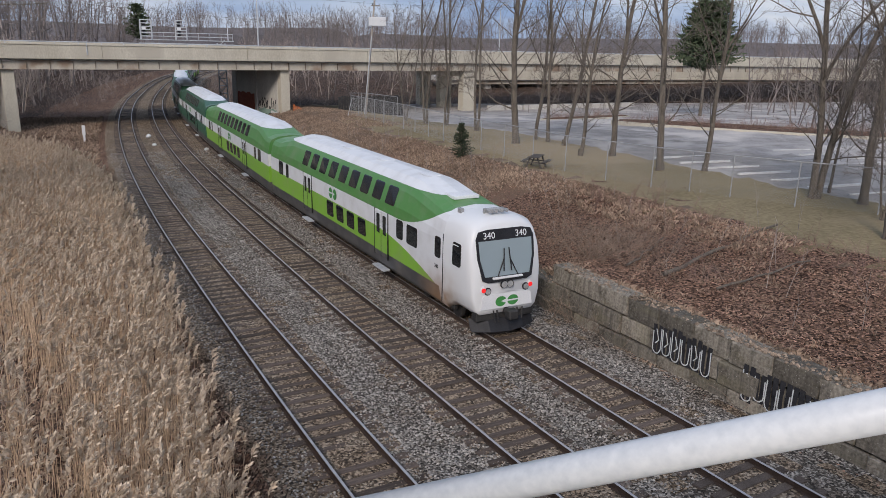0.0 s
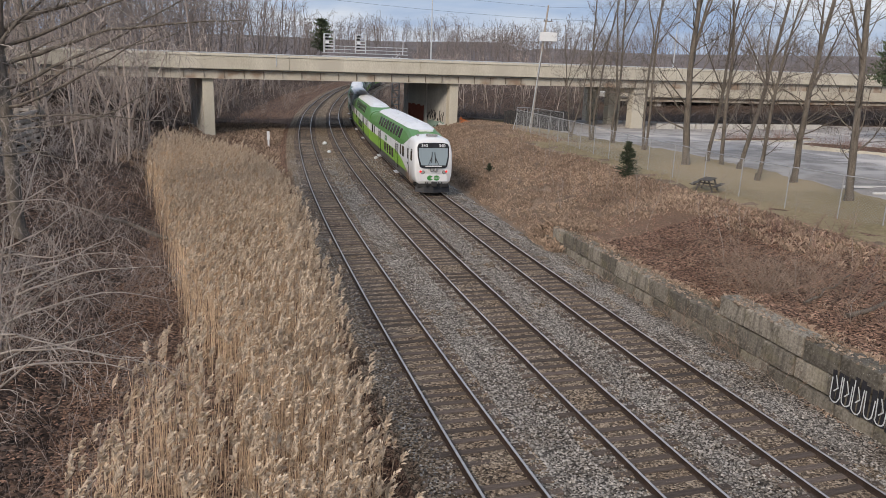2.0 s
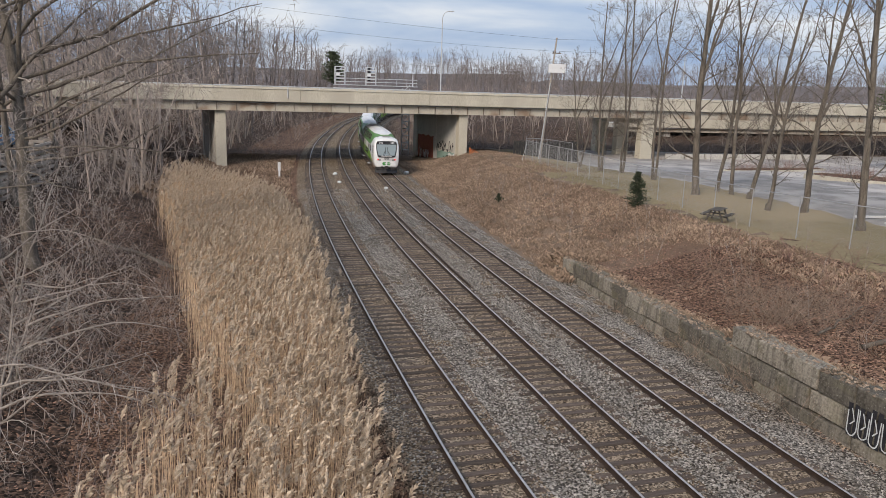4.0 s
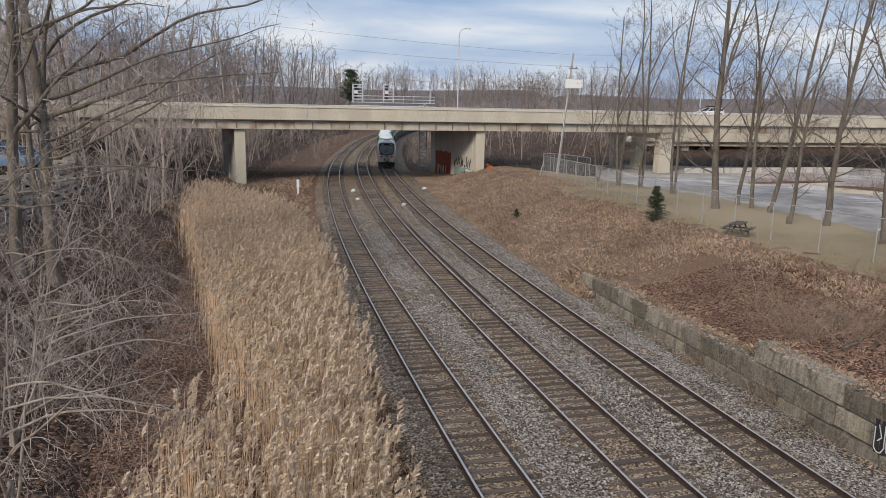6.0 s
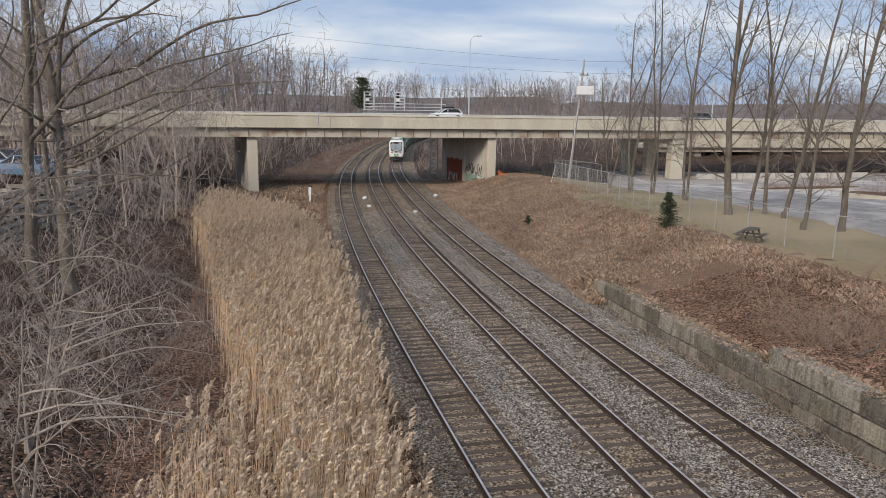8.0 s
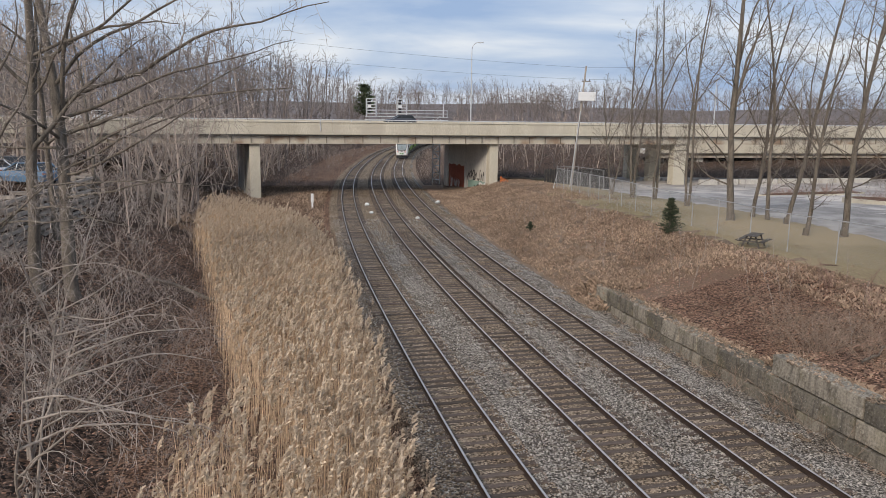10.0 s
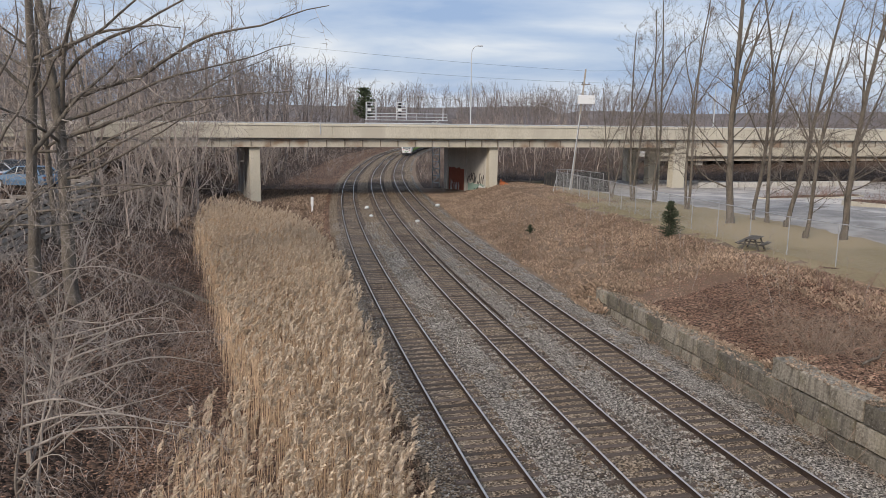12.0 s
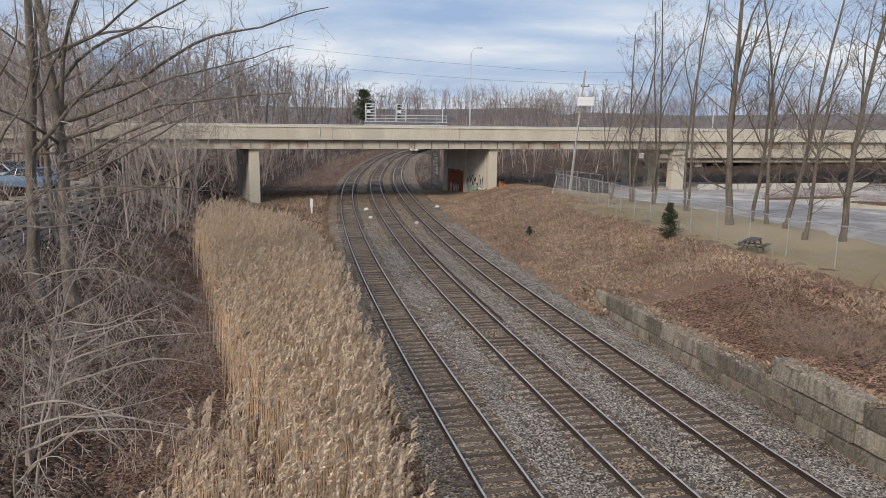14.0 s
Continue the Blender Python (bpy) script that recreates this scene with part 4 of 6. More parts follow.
    bl = [bm.verts.new((px, f + dy - 0.10, 0.14)) for px, dy in row]
    for a, c in ((lo, hi), (hi, bk), (bk, bl), (bl, lo)):
        for i in range(4):
            bm.faces.new((a[i], a[i + 1], c[i + 1], c[i]))
    bmesh.ops.recalc_face_normals(bm, faces=bm.faces)
    part("plough", bm, M_BLACK, nose, "black steel pilot plough")
    # horns and aerials on the roof
    bm = bmesh.new()
    for hx in (-0.3, -0.1, 0.12, 0.34):
        add_rod(bm, (hx, e - 0.9, 4.28), (hx, e - 1.35, 4.30), 0.03, 0.075, n=8)
    add_box(bm, -0.4, 0.45, e - 1.0, e - 0.9, 4.15, 4.33, 0.01)
    part("horn_cluster", bm, M_LENS, nose)
    part("roof_beacon", box(-0.95, -0.8, e - 0.3, e - 0.05, 4.0, 4.24, 0.02), M_LENS, nose)
    part("roof_panel", box(-0.55, 0.55, e + 0.9, e + 2.0, 4.3, 4.44, 0.02, None), M_ROOF, nose)


cars = [build_car(M_LIV_CAB, True, "white and green bilevel cab car with windscreen and red marker lamps")]
new_car = build_car(M_LIV_NEW, False, "two-tone green and white bilevel passenger car on the rails")
cars.append(new_car)
old_car = build_car(M_LIV_OLD, False, "older dark green and white bilevel passenger car on the rails")
cars.append(old_car)
for i in range(5):
    cars.append(copy_thing(new_car if i in (2, 4) else old_car, Matrix.Identity(4)))
# ---- trees ----
def unit(v):
    return v / (np.linalg.norm(v) + 1e-9)


def grow(r, segs, p, d, length, rad, lev, spec, low=0.38):
    """A limb: a chain of tapered pieces that bends upward and sheds thinner limbs."""
    n, wob, lift, kids, ratio, ang, rk = spec[lev]
    step = length / n
    pts, rads = [np.array(p, float)], [rad]
    d = unit(np.array(d, float))
    tip = 0.3 if lev == 0 else 0.16
    dirs = []
    for i in range(n):
        d = unit(d + r.normal(0, wob, 3) + np.array([0, 0, lift]))
        pts.append(pts[-1] + d * step)
        rads.append(rad * (1 - (1 - tip) * (i + 1) / n))
        dirs.append(d)
        segs.append((pts[-2], pts[-1], rads[-2], rads[-1], lev))
    if lev + 1 >= len(spec):
        return
    lo = low if lev == 0 else 0.2
    for k in range(kids):
        f = lo + (1 - lo) * (k + r.random() * 0.9) / kids
        i = min(int(f * n), n - 1)
        base = pts[i] + (pts[i + 1] - pts[i]) * (f * n - i)
        az = r.random() * 2 * math.pi
        side = unit(np.cross(dirs[i], [math.cos(az), math.sin(az), 0.3]))
        a = radians(ang) * r.uniform(0.7, 1.25)
        dd = dirs[i] * math.cos(a) + side * math.sin(a)
        grow(r, segs, base, dd, length * ratio * r.uniform(0.65, 1.2) * (1.15 - 0.6 * f), max(rads[i] * rk * r.uniform(0.75, 1.1), spec_min), lev + 1, spec)


spec_min = 0.011


def limb_meshes(segs, split=1):
    """Segments to two meshes: heavy wood (levels below split + 1) and twigs."""
    heavy = [s for s in segs if s[4] <= split]
    light = [s for s in segs if s[4] > split]

    def mesh(rows, sides):
        return prisms(np.array([a[0] for a in rows]), np.array([a[1] for a in rows]), [a[2] for a in rows], [a[3] for a in rows], sides)
    return (mesh(heavy, 7) if heavy else None), (mesh(light, 3) if light else None)


def bare_tree(seed, height, rad, spec, base, stems=1, label="tall bare deciduous tree with grey bark and fine twigs", lean=(0, 0), extra=(), group="bare trees"):
    r = np.random.default_rng(seed)
    segs = []
    for k in range(stems):
        d = np.array([lean[0] + r.normal(0, 0.03 + 0.07 * (stems > 1)), lean[1] + r.normal(0, 0.03 + 0.05 * (stems > 1)), 1.0])
        grow(r, segs, (k * rad * 1.3 - (stems - 1) * rad * 0.65, 0, -0.4), d, height * r.uniform(0.9, 1.05), rad * (1 if stems == 1 else 0.75), 0, spec, 0.13 if spec is TALL else 0.38)
    stem = [(a[0], a[1]) for a in segs if a[4] == 0]
    for p, d, ln, rr in extra:
        near = [(a, b) for a, b in stem if a[2] <= p[2] <= b[2]]
        if near:
            a, b = near[0]
            p = a + (b - a) * ((p[2] - a[2]) / (b[2] - a[2] + 1e-6))
        grow(r, segs, p, d, ln, rr, 1, spec)
    # root flare
    segs.append((np.array([0, 0, -0.5]), np.array([0, 0, 0.5]), rad * 1.5, rad * 1.02, 0))
    t = thing("bare_tree", label, "tree", Matrix.Translation(base), group)
    heavy, light = limb_meshes(segs)
    link_mesh("trunk", *heavy, M_BARK, t, smooth=True)
    if light:
        link_mesh("twig_crown", *light, M_TWIG_PALE if group == "bank trees" else M_TWIG, t)
    return t


TALL = [(11, 0.045, 0.015, 30, 0.27, 56, 0.24), (6, 0.14, 0.06, 6, 0.42, 46, 0.6), (4, 0.17, 0.06, 5, 0.5, 42, 0.6), (3, 0.18, 0.04, 0, 0.5, 40, 0.6)]
WIDE = [(10, 0.05, 0.02, 6, 0.36, 50, 0.32), (13, 0.10, 0.004, 16, 0.30, 58, 0.42), (6, 0.2, 0.02, 7, 0.48, 50, 0.55), (4, 0.2, 0.03, 0, 0.5, 40, 0.6)]

row = [(20.1, 78.4, 19, 0.2, 2, 0.0), (21.9, 76.9, 21, 0.19, 2, 0.03), (22.9, 69.3, 20, 0.18, 2, 0.01), (22.8, 58.3, 23, 0.30, 1, -0.06), (25.8, 61.3, 19, 0.17, 1, 0.10), (26.2, 59.4, 20, 0.17, 1, -0.02), (26.6, 56.9, 21, 0.19, 1, 0.05),
       (25.1, 50.7, 13, 0.16, 1, 0.0), (27.9, 50.9, 20, 0.24, 1, 0.06), (27.4, 43.3, 20, 0.25, 1, 0.03), (31.0, 43.5, 17, 0.18, 1, 0.08), (31.4, 33.7, 19, 0.28, 2, 0.02), (32.6, 31.5, 18, 0.24, 1, 0.05), (27.2, 24.6, 16, 0.2, 1, 0.05), (18.8, 83.0, 13, 0.14, 2, -0.03), (34.3, 30.6, 14, 0.11, 2, 0.0), (36.0, 29.4, 15, 0.14, 1, 0.03), (33.6, 35.0, 13, 0.09, 1, -0.02), (30.4, 28.0, 11, 0.08, 2, 0.02)]
for i, (x, y, h, rad, stems, lean_x) in enumerate(row):
    rf = random.Random(400 + i)
    # two or three leaders part from the stem at mid height
    forks = [((0, 0, h * rf.uniform(0.28, 0.55)), (rf.choice((-1, 1)) * rf.uniform(0.15, 0.4), rf.uniform(-0.3, 0.3), 1.0), h * rf.uniform(0.35, 0.48), rad * 0.4) for _ in range(3 if stems == 1 else 2)]
    bare_tree(100 + i, h, rad, TALL, (x, y, ground_at(x, y)), stems, "tall slender bare tree standing on the winter lawn by the fence", (lean_x * 0.5 - 0.01, 0), forks)

# big trees on the west bank, limbs reaching out over the reeds
def west_tree(seed, x, y, h, rad, lean, extra):
    """Limbs start at given heights above the line of the railway."""
    z = ground_at(x, y)
    extra = [((0, 0, p - z), d, ln, rr) for p, d, ln, rr in extra]
    bare_tree(seed, h, rad, WIDE, (x, y, z), 1, "big bare tree on the wooded bank with long reaching limbs", lean, extra, group="bank trees")


west_tree(31, -18.6, 36.0, 22, 0.36, (0.01, 0), [(10.2, (0.72, -0.1, 0.66), 15, 0.125), (9.0, (0.42, -0.1, 0.9), 12.5, 0.13), (8.8, (0.80, -0.05, 0.52), 12.5, 0.11), (7.7, (0.92, -0.15, 0.34), 12, 0.09), (6.9, (0.95, -0.2, 0.14), 11, 0.08), (5.8, (0.9, -0.35, 0.12), 10, 0.07), (11.2, (-0.75, -0.1, 0.6), 6, 0.10), (12.0, (-0.4, 0.1, 0.9), 7, 0.14), (8.2, (-0.85, -0.2, 0.3), 5, 0.08), (12.6, (0.85, -0.2, 0.45), 9, 0.10), (9.6, (0.88, 0.0, 0.42), 13, 0.09), (11.2, (0.62, -0.2, 0.72), 13, 0.10), (7.2, (0.9, -0.1, 0.25), 11, 0.07), (6.2, (0.85, -0.4, 0.2), 9, 0.06)])
west_tree(32, -20.0, 35.4, 22, 0.32, (-0.07, 0), [(8.0, (0.6, -0.2, 0.75), 8, 0.13), (6.4, (0.85, -0.5, 0.15), 8, 0.07), (11.0, (-0.7, -0.3, 0.5), 6, 0.1), (12.5, (0.9, -0.1, 0.25), 10, 0.09), (5.4, (0.9, -0.3, 0.05), 7, 0.06)])
west_tree(33, -25.0, 47.0, 16, 0.22, (0.0, 0), [(8.0, (0.85, -0.2, 0.4), 7, 0.1)])
west_tree(34, -19.0, 27.0, 11, 0.15, (0.04, 0), [(6.6, (0.9, -0.1, 0.35), 8, 0.08), (7.6, (0.85, 0.15, 0.5), 8, 0.08), (5.4, (0.95, 0.0, 0.15), 7.5, 0.07)])
west_tree(35, -16.2, 21.5, 7, 0.12, (0.02, 0), [(5.0, (0.85, 0.0, 0.6), 6.5, 0.06), (4.2, (0.95, 0.2, 0.3), 6.5, 0.055), (3.6, (0.95, -0.1, 0.15), 6, 0.05)])
ARCH = [(8, 0.08, 0.0, 5, 0.45, 50, 0.5), (9, 0.12, -0.015, 8, 0.38, 50, 0.55), (5, 0.16, 0.0, 4, 0.5, 45, 0.6), (3, 0.2, 0.0, 0, 0.5, 40, 0.6)]
for k, (x, y, h) in enumerate(((-13.0, 23.5, 6.0), (-10.9, 18.0, 5.2), (-16.5, 30.5, 7.5), (-12.3, 20.6, 5.6))):
    bt = bare_tree(60 + k, h, 0.07, ARCH, (x, y, ground_at(x, y)), 2, "small pale-twigged bare tree arching over the brush", (0.12, -0.05),
                   [((0, 0, 1.2), (0.9, -0.2, 0.6), 4.5, 0.04), ((0, 0, 2.2), (0.9, 0.3, 0.5), 5, 0.04), ((0, 0, 0.8), (0.7, -0.5, 0.6), 4, 0.035), ((0, 0, 3.0), (0.9, 0, 0.35), 5, 0.035), ((0, 0, 3.6), (0.9, -0.3, 0.3), 4.5, 0.03)], group="bank trees")
    for ch in bt.children:
        if ch.name.startswith("trunk"):
            ch.data.materials[0] = M_BARK_PALE
west_tree(36, -28.5, 60.0, 15, 0.2, (0.0, 0), [])

# ---- far and middle woods: many small bare trees, joined ----
FAR_SPEC = [(4, 0.07, 0.02, 8, 0.42, 40, 0.45), (2, 0.16, 0.10, 5, 0.55, 42, 0.6), (1, 0.2, 0.05, 0, 0.5, 40, 0.6)]


def far_kind(seed, rad, twig, spec=None, low=0.12):
    global spec_min
    r = np.random.default_rng(seed)
    keep = spec_min
    spec_min = twig
    segs = []
    grow(r, segs, (0, 0, 0), (0, 0, 1), 1.0, rad, 0, spec or FAR_SPEC, low)
    spec_min = keep
    return prisms(np.array([a[0] for a in segs]), np.array([a[1] for a in segs]), [a[2] for a in segs], [a[3] for a in segs], 3)


def woods(name, label, seed, boxes, kinds, material, lot_too=False):
    r = np.random.default_rng(seed)
    groups = [[] for _ in kinds]
    for x0, x1, y0, y1, count, h0, h1 in boxes:
        for _ in range(count):
            x, y = r.uniform(x0, x1), r.uniform(y0, y1)
            s, o = station(x, y)
            if -13.5 < o < 15 and s < 420:
                continue
            q = BR.inverted() @ Vector((x, y, 0))
            if -4 < q.y < 19:
                continue
            if 33 < o and s < 118 and not lot_too:
                continue
            if x < -0.46 * y and y < 57:
                continue
            z = float(level(s, o)) - 0.3
            groups[r.integers(len(kinds))].append((x, y, z, r.uniform(0, 6.28), r.uniform(h0, h1), r.normal(0, 0.04), r.uniform(0, 6.28)))
    meshes = [scatter(k[0], k[1], g) for k, g in zip(kinds, groups) if g]
    return tagged(link_mesh(name, *join(meshes), material), label, "woods", kind="stuff")


FAR_ROUND = [(4, 0.07, 0.02, 9, 0.46, 50, 0.5), (2, 0.16, 0.12, 6, 0.55, 46, 0.6), (1, 0.2, 0.08, 0, 0.5, 40, 0.6)]
far_kinds = [far_kind(s, 0.011, 0.0028) for s in (1, 2)] + [far_kind(s, 0.012, 0.0028, FAR_ROUND, 0.3) for s in (3, 4)]
woods("far_woods", "far bare winter woods behind the road bridge", 5,
      [(-150, -28, 112, 200, 200, 15, 23), (-130, -30, 200, 300, 150, 18, 25), (-40, 60, 250, 420, 150, 11, 20), (-30, 120, 400, 560, 130, 12, 20), (40, 340, 230, 440, 380, 7, 14), (150, 420, 150, 330, 140, 7, 13), (-60, 420, 400, 580, 400, 9, 16), (-300, -110, 60, 400, 120, 16, 24)], far_kinds, M_FAR)
MID_SPEC = [(5, 0.08, 0.02, 8, 0.40, 42, 0.5), (3, 0.16, 0.06, 5, 0.55, 42, 0.6), (2, 0.22, 0.03, 0, 0.5, 40, 0.6)]
mid_kinds = [far_kind(s, 0.012, 0.0024, MID_SPEC, 0.15) for s in (6, 7, 8)]
woods("thicket_trees", "dense thicket of thin bare saplings", 6,
      [(-75, -23, 22, 90, 110, 5, 12), (-34, -22, 20, 85, 40, 3, 7), (-62, -27, 58, 90, 110, 8, 15), (-50, -26, 36, 60, 40, 7, 13), (40, 150, 126, 140, 70, 2.5, 5), (44, 200, 165, 215, 110, 5, 9), (-75, -24, 108, 150, 110, 6, 13), (-45, -28, 108, 230, 130, 3, 8), (2, 44, 122, 200, 110, 4, 9), (10, 36, 112, 122, 16, 5, 9)], mid_kinds, M_THICKET)

woods("lot_trees", "bare trees and scrub beyond the car park", 9, [(78, 150, 50, 118, 130, 6, 13), (60, 100, 44, 80, 80, 5, 11), (40, 170, 117, 143, 150, 1.5, 4), (60, 110, 30, 60, 22, 6, 11), (38, 60, 14, 30, 8, 9, 13), (42, 110, 104, 112, 45, 1.5, 3.5)], mid_kinds, M_FAR, True)

# ---- brush ----
def shrub_mesh(seed, stems, rad):
    r = np.random.default_rng(seed)
    rows = []
    for _ in range(stems):
        az = r.uniform(0, 6.28)
        lean = abs(r.normal(0.55, 0.35))
        d = np.array([math.cos(az) * lean, math.sin(az) * lean, 1.0])
        p = np.array([r.normal(0, 0.18), r.normal(0, 0.18), -0.05])
        ln = r.uniform(0.6, 1.25)
        rr = rad * r.uniform(0.7, 1.3)
        for k in range(3):
            q = p + unit(d) * ln / 3
            rows.append((p, q, rr, rr * 0.72))
            rr *= 0.72
            d = d + np.array([r.normal(0, 0.25), r.normal(0, 0.25), -0.35 if lean > 0.5 else 0.1])
            if k and r.random() < 0.7:
                dd = unit(d + r.normal(0, 0.6, 3))
                rows.append((q, q + dd * ln * 0.3, rr * 0.7, rr * 0.4))
            p = q
    return prisms(np.array([a[0] for a in rows]), np.array([a[1] for a in rows]), [a[2] for a in rows], [a[3] for a in rows], 3)


def spread(seed, count, s0, s1, o0, o1, size0, size1, test=None, sink=0.03):
    r = np.random.default_rng(seed)
    s, o = r.uniform(s0, s1, count), r.uniform(o0, o1, count)
    if test is not None:
        k = test(s, o, r)
        s, o = s[k], o[k]
    x, y, _ = line(s, o)
    return np.stack([x, y, level(s, o) - sink, r.uniform(0, 6.28, len(s)), r.uniform(size0, size1, len(s)), r.normal(0, 0.12, len(s)), r.uniform(0, 6.28, len(s))], 1)


shrubs = [shrub_mesh(s, 9, 0.011) for s in (1, 2, 3)]


def cane_bush(seed, canes, droop, rad):
    """Long thin canes that rise and arch over, with short side twigs; about 1 m high."""
    r = np.random.default_rng(seed)
    rows = []
    for _ in range(canes):
        az, n = r.uniform(0, 6.28), 7
        d = unit(np.array([math.cos(az) * r.uniform(0.2, 1.0), math.sin(az) * r.uniform(0.2, 1.0), 1.0]))
        p = np.array([r.normal(0, 0.14), r.normal(0, 0.14), -0.05])
        ln, rr = r.uniform(0.7, 1.5), rad * r.uniform(0.6, 1.3)
        for k in range(n):
            q = p + d * ln / n
            r2 = rr * (1 - 0.09 * (k + 1))
            rows.append((p, q, rr * (1 - 0.09 * k), r2))
            d = unit(d + r.normal(0, 0.10, 3) + np.array([0, 0, -droop * (k / n)]))
            if k > 0 and r.random() < 0.8:
                e, b = unit(d + r.normal(0, 0.65, 3)), q
                for j in range(2):
                    c = b + e * ln * r.uniform(0.08, 0.18)
                    rows.append((b, c, r2 * 0.6, r2 * 0.35))
                    e, b = unit(e + r.normal(0, 0.25, 3)), c
            p = q
    return prisms(np.array([a[0] for a in rows]), np.array([a[1] for a in rows]), [a[2] for a in rows], [a[3] for a in rows], 3)


canes = [cane_bush(11, 7, 0.35, 0.007), cane_bush(12, 8, 0.7, 0.0062), cane_bush(13, 7, 0.2, 0.0055)]
low_canes = [cane_bush(14 + i, 4, 0.3, 0.0085) for i in range(3)]
brush = [scatter(*canes[i], np.concatenate([spread(20 + i, 56, 13, 46, -21, -8.2, 1.0, 2.2), spread(25 + i, 34, 20, 60, -14, -8.6, 0.6, 1.2), spread(60 + i, 12, 8, 20, -16, -8.0, 0.7, 1.2), spread(65 + i, 14, 17, 27, -9.5, -6.6, 0.5, 1.1)])) for i in range(3)]
brush += [scatter(*canes[i], spread(75 + i, 60, 8, 34, -16, -6.6, 0.25, 0.6)) for i in range(3)]
tagged(link_mesh("west_brush", *join(brush), M_SHRUB), "tangled leafless grey-brown brush on the bank", "brush", kind="stuff")
brush = [scatter(*low_canes[i], np.concatenate([spread(50 + i, 70, 42, 90, -24, -11.5, 1.2, 2.4), spread(57 + i, 40, 27, 48, -21, -12.5, 0.8, 1.6), spread(53 + i, 40, 70, 100, -30, -9, 0.6, 1.4), spread(55 + i, 100, 104, 250, -30, -4.5, 1.0, 2.6), spread(80 + i, 70, 108, 230, 12, 26, 0.9, 2.4)])) for i in range(3)]
tagged(link_mesh("far_brush", *join(brush), M_THICKET), "dense pale leafless scrub along the line beyond the bridge", "brush", kind="stuff")
brush = [scatter(*low_canes[i], np.concatenate([spread(30 + i, 34, 6, 38, 13, 22, 0.5, 1.2), spread(40 + i, 36, 5, 75, 18, 21, 0.3, 0.6), spread(70 + i, 60, 42, 100, 12, 21, 0.2, 0.5), spread(90 + i, 14, 5, 34, 19, 22, 0.8, 1.5)])) for i in range(3)]
M_BRUSH_RED = mat("reddish_twigs", (0.15, 0.09, 0.075), (0.33, 0.22, 0.18), 0.6, 9, 0.95, 0, island=0.35)
tagged(link_mesh("east_brush", *join(brush), M_BRUSH_RED), "thin reddish leafless brush on the slope above the wall", "brush", kind="stuff")

# scrub on the rough ground under and behind the road bridge
r_scrub = np.random.default_rng(71)
rows = []
for _ in range(260):
    q = BR @ Vector((r_scrub.uniform(37, 150), r_scrub.uniform(-2, 34), 0))
    rows.append((q.x, q.y, ground_at(q.x, q.y) - 0.1, r_scrub.uniform(0, 6.28), r_scrub.uniform(0.9, 2.0), r_scrub.normal(0, 0.1), r_scrub.uniform(0, 6.28)))
tagged(link_mesh("bridge_scrub", *scatter(*low_canes[1], rows), M_FAR), "brown leafless scrub on the ground under the bridge", "brush", kind="stuff")

